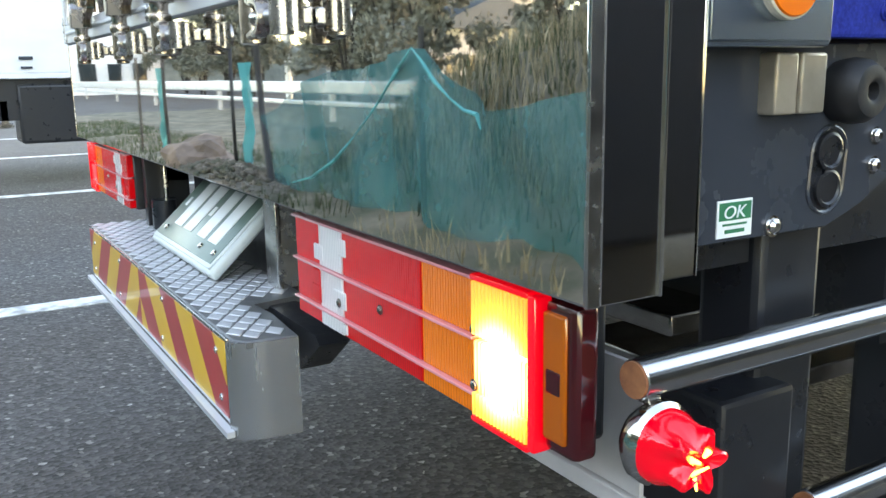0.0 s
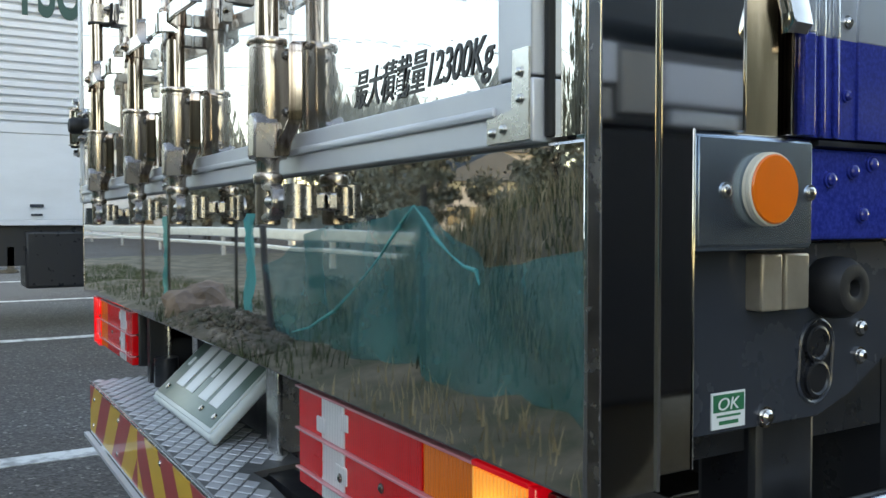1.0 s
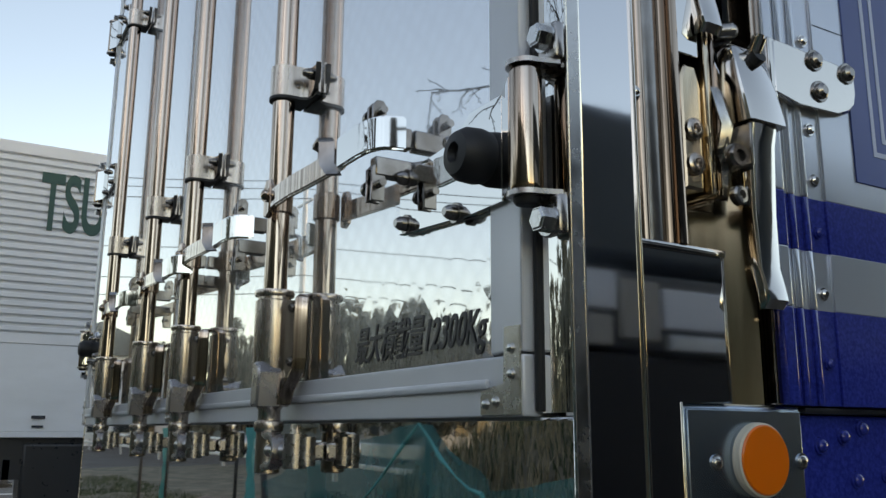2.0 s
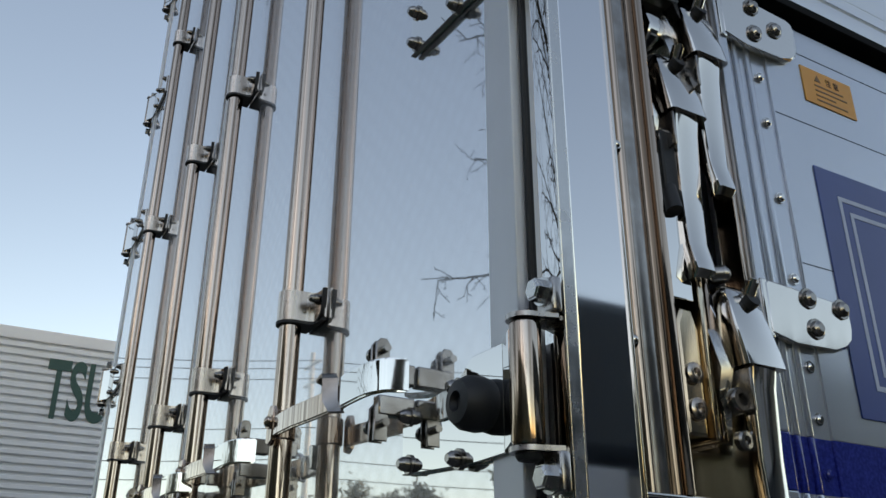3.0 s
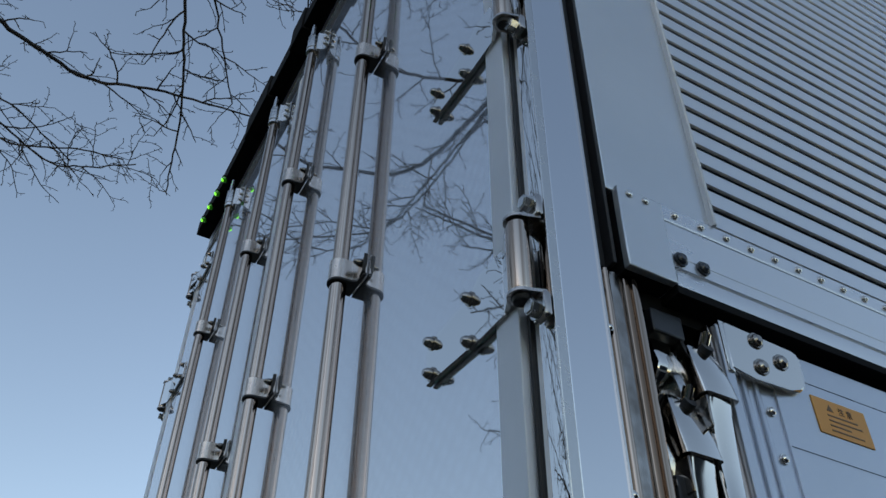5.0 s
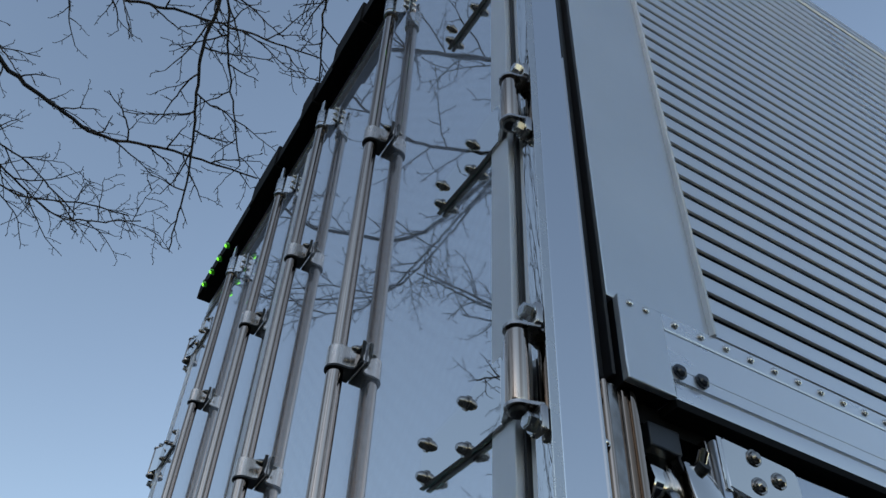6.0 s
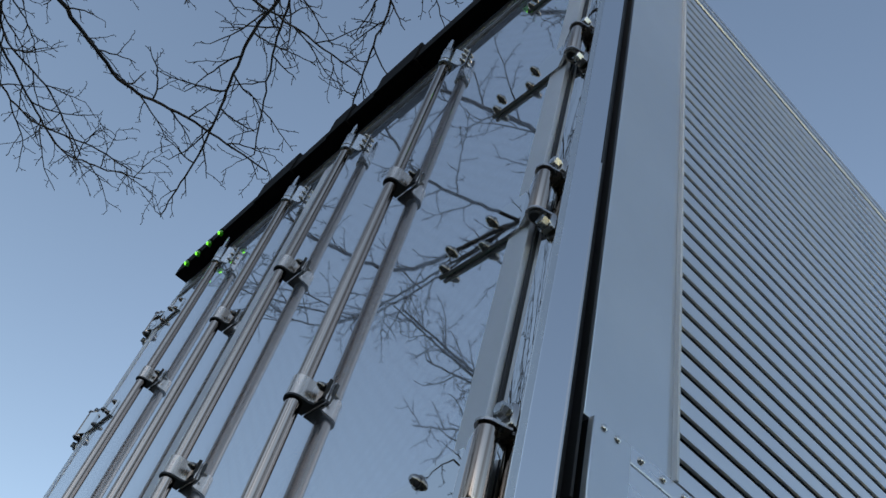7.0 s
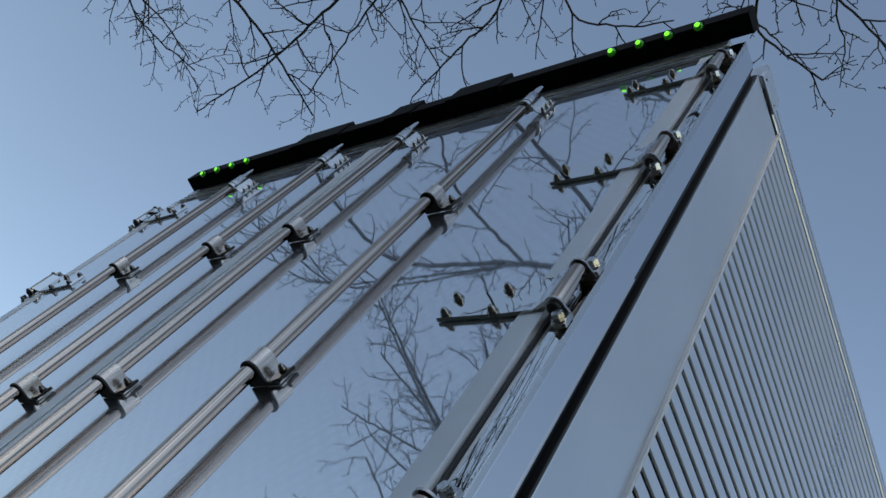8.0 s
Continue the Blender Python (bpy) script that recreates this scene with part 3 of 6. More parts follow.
# gate corner brackets with dome bolts
for z0, z1, bolts in ((1.79, 1.868, ((0.318, 1.853), (0.316, 1.812), (0.356, 1.832))), (1.408, 1.474, ((0.328, 1.462), (0.333, 1.428), (0.382, 1.459)))):
    bm = B()
    sheet(bm, [(0.262, z0 + 0.004), (0.30, z0), (0.362, z0 + 0.002), (0.382, z0 + 0.006), (0.394, z0 + 0.016), (0.398, z0 + 0.030), (0.398, z1 - 0.018), (0.394, z1 - 0.010), (0.385, z1 - 0.006), (0.268, z1), (0.262, z1 - 0.004)], "x", -0.005, 0.007, bevel=0.003)
    box(bm, -0.03, 0.006, 0.2575, 0.2685, z0, z1, 0.002)
    br = part("gate_bracket", bm, chrome, gate, "polished steel gate bracket")
    for y, z in bolts:
        bm = B()
        bolt(bm, (0.006, y, z), (1, 0, 0), 0.0095, 0.009)
        part("bolt", bm, dull, br)

# recess with post profiles between corner and gate
bm = B()
box(bm, -0.13, -0.085, 0.06, 0.30, 1.09, 1.905, 0.001)
recess = part("recess_back", bm, side_steel, truck, "polished recess behind the side latches")


def ridge(y0, y1, front, sag):
    """An upright profile with a rounded face."""
    b = B()
    ys = [y0 + (y1 - y0) * k / 8 for k in range(9)]
    sheet(b, [(front - sag * (2 * k / 8 - 1) ** 2, y) for k, y in enumerate(ys)] + [(-0.075, y1), (-0.075, y0)], "z", 1.242, 1.895)
    return b


# dull strips: the first fills a dark gap, the second mimics mottled mirror reflections
for y0, y1, x, sag, m in ((0.0775, 0.0815, -0.004, 0.001, rod_steel), (0.0820, 0.0865, -0.022, 0.0, dull), (0.0870, 0.0985, -0.006, 0.0045, rod_steel), (0.0990, 0.1175, -0.009, 0.0020, dull), (0.1180, 0.1275, -0.005, 0.0025, rod_steel), (0.1280, 0.1375, -0.002, 0.0008, rod_steel)):
    part("post_profile", ridge(y0, y1, x, sag), m, truck, "steel post profile")
bm = B()
bolt(bm, (-0.020, 0.094, 0), (1, 0, 0), 0.004, 0.004)
PRIV = mesh_of("profile_rivet", bm, chrome)
for k in range(3):
    put("profile_rivet", PRIV, recess, (0.013, -0.010, 1.38 + 0.21 * k))


def loft(bm, rows):
    """A solid channel drawn through rows of (front x, middle y, z, half width, depth)."""
    rings = []
    for x, y, z, w, d in rows:
        e = min(0.006, w * 0.35)
        rings.append([bm.verts.new(p) for p in ((x - d, y - w, z), (x - e, y - w, z), (x - e * 0.3, y - w + e * 0.3, z), (x, y - w + e, z), (x, y + w - e, z), (x - e * 0.3, y + w - e * 0.3, z), (x - e, y + w, z), (x - d, y + w, z))])
    for a, b in zip(rings, rings[1:]):
        for k in range(8):
            bm.faces.new((a[k], a[(k + 1) % 8], b[(k + 1) % 8], b[k]))
    bm.faces.new(rings[0])
    bm.faces.new(rings[-1])
    return bm


def latch(y, zp, y_foot, z_foot, lift, parent, foot=True):
    """A folding over-centre latch: side arms, hood with its pin, lever with a curled foot, pivots; lift sets it out from the flank."""
    bm = B()
    for sy in (-0.024, 0.020):
        sheet(bm, [(-0.085, zp + 0.01), (lift - 0.040, zp + 0.005), (lift - 0.026, zp - 0.03), (lift - 0.024, zp - 0.10), (lift - 0.040, zp - 0.125), (-0.085, zp - 0.14)], "y", y + sy - 0.0015, y + sy + 0.0015, bevel=0.0006)
    strip(bm, [(lift - 0.050, y - 0.027, zp - 0.02), (lift - 0.030, y - 0.029, zp - 0.045), (lift - 0.022, y - 0.027, zp - 0.08), (lift - 0.034, y - 0.023, zp - 0.11), (lift - 0.044, y - 0.016, zp - 0.15)], (0.4, 1, 0), 0.012, 0.003)
    body = part("side_latch", bm, brushed, parent, "polished over-centre side latch")
    bm = B()
    loft(bm, [(lift + x, y + dy, zp + dz, w, d) for x, dy, dz, w, d in ((-0.024, -0.003, 0.010, 0.013, 0.02), (-0.013, -0.002, 0.0, 0.0205, 0.02), (-0.007, -0.001, -0.018, 0.0245, 0.022), (-0.002, 0.0, -0.040, 0.0262, 0.024), (0.002, 0.002, -0.062, 0.0272, 0.026), (0.004, 0.004, -0.080, 0.0275, 0.028))])
    part("hood", bm, chrome, body)
    bm = B()
    cyl(bm, (lift - 0.016, y + 0.003, zp - 0.014), (lift - 0.002, y + 0.003, zp - 0.008), 0.0085, 16)
    part("pin_socket", bm, rubber, body)
    bm = B()
    cyl(bm, (lift - 0.012, y + 0.003, zp - 0.008), (lift + 0.002, y + 0.002, zp + 0.012), 0.0072, 14)
    bmesh.ops.bevel(bm, geom=[e for e in bm.edges if e.calc_length() < 0.006], offset=0.003, segments=2, affect="EDGES", clamp_overlap=True)
    part("hook_pin", bm, chrome, body)
    bm = B()
    zm = (zp - 0.076 + z_foot) / 2
    loft(bm, [(lift - 0.001, y + 0.005, zp - 0.076, 0.0185, 0.016), (lift - 0.005, y + 0.005, zp - 0.10, 0.0180, 0.016), (lift - 0.008, (y + 0.006 + y_foot) / 2, zm, 0.0162, 0.015), (lift - 0.007, y_foot + 0.001, z_foot + 0.040, 0.0145, 0.014),
              (lift - 0.001, y_foot, z_foot + 0.018, 0.0142, 0.013), (lift + 0.001, y_foot, z_foot + 0.008, 0.0138, 0.014), (lift - 0.005, y_foot, z_foot, 0.0125, 0.010)])
    part("lever", bm, chrome, body)
    bm = B()
    box(bm, lift - 0.028, lift, y - 0.0205, y - 0.0165, zp - 0.125, zp - 0.082, 0.002)
    lathe(bm, [(0.0125, 0.0), (0.0125, 0.006), (0.0105, 0.009), (0.006, 0.009), (0.0055, 0.005)], "x", (lift - 0.022, y - 0.021, zp - 0.112), 18)
    lathe(bm, [(0.010, 0.0), (0.010, 0.006), (0.008, 0.008), (0.0045, 0.008), (0.004, 0.004)], "x", (lift - 0.024, y - 0.018, zp - 0.150), 16)
    part("latch_pivot", bm, dull, body)
    if foot:
        bm = B()
        cyl(bm, (lift - 0.030, y_foot + 0.016, z_foot + 0.014), (lift - 0.010, y_foot + 0.038, z_foot + 0.014), 0.010, 12)
        bolt(bm, (lift - 0.012, y_foot + 0.035, z_foot + 0.014), (0.6, 0.8, 0.1), 0.008, 0.008)
        part("lever_catch", bm, dull, body)
    return body


latch(0.178, 1.732, 0.180, 1.458, 0.006, recess)
latch(0.220, 1.818, 0.222, 1.560, 0.012, recess, False)
latch(0.220, 1.446, 0.224, 1.186, 0.024, recess, False)
bm = B()
loft(bm, [(-0.030, 0.190, 1.838, 0.0245, 0.012), (-0.026, 0.191, 1.810, 0.0235, 0.012), (-0.020, 0.190, 1.790, 0.0235, 0.012), (-0.026, 0.187, 1.772, 0.0230, 0.012), (-0.046, 0.184, 1.758, 0.0220, 0.012), (-0.060, 0.182, 1.735, 0.0200, 0.010)])
part("latch_strap", bm, chrome, recess, "bent polished latch strap")
bm = B()
box(bm, -0.0848, -0.010, 0.1385, 0.172, 1.435, 1.60, 0.001)
part("recess_plate", bm, mirror, recess, "flat mirror-polished recess plate")
bm = B()
box(bm, -0.07, -0.012, 0.160, 0.212, 1.828, 1.864, 0.003)
part("latch_cap", bm, black, recess, "black plastic latch cap")
bm = B()
# first block paints the upper recess's shade black; the rest is mechanism
box(bm, -0.084, -0.050, 0.141, 0.206, 1.60, 1.875, 0.004)
box(bm, -0.075, -0.006, 0.146, 0.172, 1.555, 1.63, 0.004)
cyl(bm, (-0.012, 0.156, 1.560), (-0.004, 0.154, 1.530), 0.009, 14)
part("stop_and_dark_well", bm, rubber, recess)
for y0, y1, x, m in ((0.178, 0.186, -0.008, gold_sheen), (0.190, 0.197, -0.010, rod_steel), (0.199, 0.206, -0.030, sleeve_steel)):
    bm = B()
    box(bm, -0.0845, x, y0, y1, 1.296, 1.47, 0.002)
    part("latch_channel", bm, m, recess)
bm = B()
sheet(bm, [(0.150, 1.300), (0.176, 1.300), (0.176, 1.405), (0.172, 1.428), (0.158, 1.428), (0.150, 1.410)], "x", -0.0845, -0.014, bevel=0.003)
keep = part("latch_keeper", bm, gold_sheen, recess)
for z in (1.325, 1.36):
    bm = B()
    lathe(bm, [(0.011, 0.0), (0.011, 0.004), (0.008, 0.006), (0.005, 0.006), (0.004, 0.002)], "x", (-0.014, 0.163, z), 16)
    part("bolt", bm, sleeve_steel, keep)
bm = B()
sheet(bm, [(-0.084, 0.196), (-0.078, 0.192), (-0.020, 0.2455), (-0.084, 0.2455)], "z", 1.10, 1.36, bevel=0.001)
part("latch_guard", bm, gold_sheen, recess)

# upper wing: rail, end panel, slats, trim
bm = B()
prof = [(-0.02, 1.893), (0.012, 1.893), (0.014, 1.91), (0.010, 1.922)]
for z, deep in ((1.926, 0.0030), (1.946, 0.0006), (2.008, 0.0030)):
    prof += [(0.0112, z - 0.0016), (0.0112 - deep, z - 0.0008), (0.0112 - deep, z + 0.0006), (0.0112, z + 0.0014)]
prof += [(0.012, 2.012), (0.006, 2.018), (0.006, 2.045), (-0.02, 2.045)]
sheet(bm, prof, "y", 0.193, 8.6)
wing = part("wing_rail", bm, slat_alu, truck, "silver aluminium wing side rail")
bm = B()
box(bm, 0.004, 0.016, 0.112, 0.190, 1.893, 2.034, 0.002)
cap = part("rail_end_cap", bm, panel_silver, wing, "pale rail end cap")
bm = B()
for y in (0.132, 0.160):
    bolt(bm, (0.016, y, 2.024), (1, 0, 0), 0.005, 0.004)
part("cap_rivets", bm, chrome, cap)
for y in (0.207, 0.246):
    bm = B()
    bolt(bm, (0.0112, y, 1.942), (1, 0, 0), 0.009, 0.009)
    part("bolt", bm, frame_paint, wing)
bm = B()
for k in range(150):
    bolt(bm, (0.006, 0.222 + 0.048 * k, 2.033), (1, 0, 0), 0.005, 0.005)
tagged(part("rail_rivets", bm, chrome, wing), kind="stuff")
bm = B()
box(bm, -0.03, 0.013, 0.19, 8.6, 1.880, 1.8935, 0.001)
box(bm, -0.06, -0.02, 0.13, 8.6, 1.862, 1.892)
# black block put in for the shadow gap behind the end cap
box(bm, -0.03, 0.0035, 0.114, 0.1885, 1.8935, 2.033)
part("rail_seal_and_gap", bm, matt_black, wing)
bm = B()
box(bm, -0.03, 0.003, 0.104, 0.299, 2.036, 3.75, 0.002)
end_panel = part("wing_end_panel", bm, panel_silver, truck, "plain silver wing end panel")
bm = B()
box(bm, 0.0, 0.012, 0.2935, 0.3005, 2.046, 3.775, 0.002)
part("panel_trim", bm, white, end_panel, "white edge trim")
bm = B()
box(bm, -0.06, -0.012, 0.0765, 0.0975, 1.9, 3.74, 0.002)
box(bm, -0.05, -0.003, 0.0765, 0.083, 1.9, 3.74, 0.002)
part("corner_seal", bm, rubber, truck, "black rubber weather seal")
bm = B()
box(bm, -0.02, 0.0035, 0.0978, 0.1036, 1.9, 3.74, 0.002)
part("seal_lip", bm, rubber, truck)
# black backing and fins put the shade between the slats into the colour
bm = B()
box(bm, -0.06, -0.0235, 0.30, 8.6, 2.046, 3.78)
wall_side = part("wing_panel", bm, matt_black, truck, "ribbed silver aluminium wing panel with blackened grooves")
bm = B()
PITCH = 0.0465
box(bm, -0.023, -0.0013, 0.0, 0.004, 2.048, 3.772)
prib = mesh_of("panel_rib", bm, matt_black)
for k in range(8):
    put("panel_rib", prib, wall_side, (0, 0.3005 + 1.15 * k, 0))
bm = B()
sheet(bm, [(-0.0015, 0.0005), (0.0, 0.0005), (0.003, 0.0035), (0.003, 0.034), (0.001, 0.0375), (-0.0015, 0.038)], "y", 0.302, 8.6)
slat = mesh_of("slat", bm, slat_alu)
for k in range(37):
    put("slat", slat, wall_side, (0, 0, 2.050 + PITCH * k))
bm = B()
for k in range(37):
    bolt(bm, (-0.003, 0.306, 2.050 + PITCH * k + 0.0424), (1, 0, 0), 0.0034, 0.008)
tagged(part("slat_rivets", bm, chrome, wall_side), kind="stuff")
bm = B()
sheet(bm, [(-0.06, 3.772), (0.003, 3.772), (0.006, 3.776), (0.006, 3.788), (0.003, 3.790), (0.003, 3.793), (0.006, 3.795), (0.007, 3.812), (0.004, 3.814), (0.004, 3.817), (0.007, 3.819), (0.006, 3.838), (0.0, 3.842), (-0.06, 3.842)], "y", 0.236, 8.6)
part("roof_rail", bm, slat_alu, truck, "grooved aluminium roof edge rail")
bm = B()
box(bm, -0.055, 0.012, 0.112, 0.235, 3.768, 3.862, 0.006)
cap = part("roof_corner_cap", bm, panel_silver, truck, "silver roof corner cap")
for y in (0.135, 0.215):
    bm = B()
    bolt(bm, (0.012, y, 3.792), (1, 0, 0), 0.0045, 0.004)
    part("rivet", bm, chrome, cap)
bm = B()
# black strip stands in for the shaded gap below the corner cap
box(bm, -0.03, 0.0042, 0.150, 0.2925, 3.7515, 3.7665, 0.001)
part("cap_gap_shade", bm, matt_black, end_panel)
# body shell
bm = B()
box(bm, -W + 0.0, -0.062, 0.35, 8.62, 1.09, 3.77)
part("cargo_box", bm, dusty_white, truck, "box body shell")
bm = B()
box(bm, -W + 0.0, -0.061, 0.0, 8.62, 3.7715, 3.826, 0.004)
part("roof", bm, dusty_white, truck, "white box roof")
bm = B()
box(bm, -W + 0.08, -0.08, 0.51, 8.4, 0.66, 0.985)
part("chassis", bm, black, truck, "black chassis beams")
bm = B()
box(bm, -W + 0.05, -0.05, 8.75, 10.6, 0.5, 3.0, 0.12, segments=3)
part("cab", bm, blue, truck, "blue truck cab")
for x in (-0.16, -W + 0.16):
    for y in (2.1, 3.2, 8.9):
        bm = B()
        lathe(bm, [(0.3, -0.13), (0.47, -0.13), (0.5, -0.10), (0.5, 0.10), (0.47, 0.13), (0.3, 0.13)], "x", (x, y, 0.5), 32)
        wheel = part("tyre", bm, rubber, truck, "black truck tyre")
        bm = B()
        lathe(bm, [(0.28, -0.132), (0.30, -0.1), (0.30, 0.1), (0.28, 0.132), (0.15, 0.12)], "x", (x, y, 0.5), 24)
        part("rim", bm, brushed, wheel)

# ---- rear doors ----
DOOR = -0.011
SEAM = -W / 2
doors = []
for x0, x1 in ((SEAM + 0.006, -0.051), (-W + 0.051, SEAM - 0.006)):
    bm = B()
    box(bm, x0 + 0.05, x1 - 0.05, DOOR, 0.02, 1.139, 3.6395)
    door = part("rear_door", bm, scaled, truck, "scale-ground mirror steel rear door")
    doors.append(door)
    for name, a, b, c, d in (("door_frame", x0, x1, 1.086, 1.1385), ("door_head", x0, x1, 3.640, 3.662), ("door_frame", x0, x0 + 0.0495, 1.1405, 3.6385), ("door_frame", x1 - 0.0495, x1, 1.1405, 3.6385)):
        bm = B()
        box(bm, a, b, DOOR - 0.004, 0.022, c, d, 0.002)
        if name == "door_head":
            box(bm, a + 0.05, b - 0.05, DOOR - 0.007, DOOR - 0.0035, c + 0.006, c + 0.012, 0.001)
        elif d - c < 0.1:
            box(bm, a + 0.05, b - 0.05, DOOR - 0.009, DOOR - 0.0035, c + 0.024, c + 0.033, 0.002)
        # the head takes a darker steel, as if shaded by the light bar
        part(name, bm, dull if name == "door_head" else alu, door)
    for x, s in ((x1, 1), (x0, -1)):
        bm = B()
        for z0, z1 in ((1.088, 1.15),):
            sheet(bm, [(x - s * 0.002, z0), (x - s * 0.062, z0), (x - s * 0.062, z0 + 0.022), (x - s * 0.026, z0 + 0.026), (x - s * 0.024, z0 + 0.075), (x - s * 0.002, z0 + 0.075)], "y", DOOR - 0.0065, DOOR - 0.0042)
        for dx, dz in ((0.054, 0.009), (0.038, 0.011), (0.014, 0.034), (0.014, 0.056)):
            bolt(bm, (x - s * dx, DOOR - 0.0065, z0 + dz), (0, -1, 0), 0.004, 0.003)
        part("corner_plate", bm, brushed, door)
for x0, x1 in ((-0.0505, -0.0443), (SEAM - 0.0055, SEAM + 0.0055), (-W + 0.0443, -W + 0.0505)):
    bm = B()
    box(bm, x0, x1, -0.004, 0.02, 1.09, 3.66, 0.002)
    part("door_seal", bm, rubber, truck, "black rubber door seal")
bm = B()
box(bm, -W + 0.0445, -0.0445, -0.004, 0.03, 3.664, 3.74, 0.002)
# black puts the light bar's shade into the header's colour
header = part("rear_header", bm, black, truck, "door header rail, black for the light bar's shade")
bm = B()
box(bm, -W + 0.05, -0.05, -0.012, -0.0045, 3.68, 3.69, 0.002)
box(bm, -W + 0.05, -0.05, -0.010, -0.0045, 3.71, 3.718, 0.002)
part("header_lip", bm, dull, header)

lettering("load_marking", "最大積載量12300Kg", 0.046, letter_black, doors[0], Matrix.Translation((-0.395, DOOR - 0.0005, 1.154)) @ REAR, 0.0006, "black load marking lettering", 0.35, 0.285, 0.0003)

# ---- hinges ----
LEVELS = [1.328 + 0.5465 * k for k in range(5)]


def hinge_meshes(s):
    """Leaf, barrel, bracket and bolt meshes about the hinge axis; s is 1 for the right edge."""
    out = {}
    bm = B()
    sheet(bm, [(-s * 0.245, -0.045), (-s * 0.10, -0.053), (-s * 0.045, -0.053), (-s * 0.045, 0.050), (-s * 0.10, 0.050), (-s * 0.13, 0.028), (-s * 0.245, 0.022)], "y", 0.006, 0.0145, bevel=0.001)
    strip(bm, [(-s * 0.047, 0.010, 0), (-s * 0.030, 0.002, 0), (-s * 0.010, -0.008, 0)], (0, 0, 1), 0.10, 0.006)
    out["leaf"] = mesh_of("leaf", bm, mirror)
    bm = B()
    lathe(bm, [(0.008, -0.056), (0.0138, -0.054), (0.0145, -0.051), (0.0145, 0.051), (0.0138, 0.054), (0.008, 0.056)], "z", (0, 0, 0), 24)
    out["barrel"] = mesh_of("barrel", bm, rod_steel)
    bm = B()
    pts = [(0.0175 * math.cos(math.pi * k / 12 + math.pi), 0.0175 * math.sin(math.pi * k / 12 + math.pi)) for k in range(13)]
    pts += [(0.024, 0.02), (0.018, 0.026), (-0.01, 0.026)] if s > 0 else [(0.018, 0.026), (-0.024, 0.02)]
    sheet(bm, pts, "z", -0.00225, 0.00225)
    box(bm, min(0.002 * s, 0.028 * s), max(0.002 * s, 0.028 * s), 0.012, 0.0225, 0.002, 0.036, 0.003)
    out["pin_bracket"] = mesh_of("pin_bracket", bm, keeper_steel)
    bm = B()
    cyl(bm, (s * 0.014, 0.012, 0.0), (s * 0.014, 0.0095, 0.0), 0.0135, 20)
    cyl(bm, (s * 0.014, 0.0095, 0.0), (s * 0.014, -0.0005, 0.0), 0.0108, 6)
    cyl(bm, (s * 0.014, -0.0005, 0.0), (s * 0.014, -0.0020, 0.0), 0.0100, 6, 0.0085)
    out["hex_bolt"] = mesh_of("hex_bolt", bm, brushed)
    bm = B()
    bolt(bm, (0, 0.010, 0), (0, -1, 0), 0.0085, 0.018)
    out["dome_bolt"] = mesh_of("dome_bolt", bm, dull)
    return out


bm = B()
lathe(bm, [(0.005, -0.068), (0.010, -0.067), (0.012, -0.064), (0.012, -0.061), (0.009, -0.060)], "z", (0, 0, 0), 20)
PINCAP = mesh_of("pin_cap", bm, rubber)
for s, hx, door in ((1, -0.026, doors[0]), (-1, -W + 0.026, doors[1])):
    got = hinge_meshes(s)
    for z in LEVELS:
        at = Vector((hx, -0.0265, z))
        leaf = put("hinge", got["leaf"], truck, at, "polished steel strap hinge")
        put("barrel", got["barrel"], leaf, at)
        for up in (1, -1):
            pb = put("pin_bracket", got["pin_bracket"], leaf, at + Vector((0, 0, up * 0.0585)))
            pb.scale.z = up
            put("hex_bolt", got["hex_bolt"], leaf, at + Vector((0, 0, up * 0.082)))
        put("pin_cap", PINCAP, leaf, at)
        for dx, dz in ((-0.228, 0.015), (-0.228, -0.036), (-0.125, 0.024), (-0.125, -0.046)):
            put("dome_bolt", got["dome_bolt"], leaf, at + Vector((s * dx, 0.0, dz)))
    bm = B()
    lathe(bm, [(0.020, 0.0), (0.024, -0.005), (0.0265, -0.018), (0.0255, -0.032), (0.020, -0.041), (0.010, -0.043), (0.007, -0.036)], "y", (hx - s * 0.075, -0.012, LEVELS[0] - 0.004), 28)
    part("door_buffer", bm, rubber, truck, "round black rubber door buffer")

# ---- locking rods ----
RODY = -0.047
RR = 0.0162


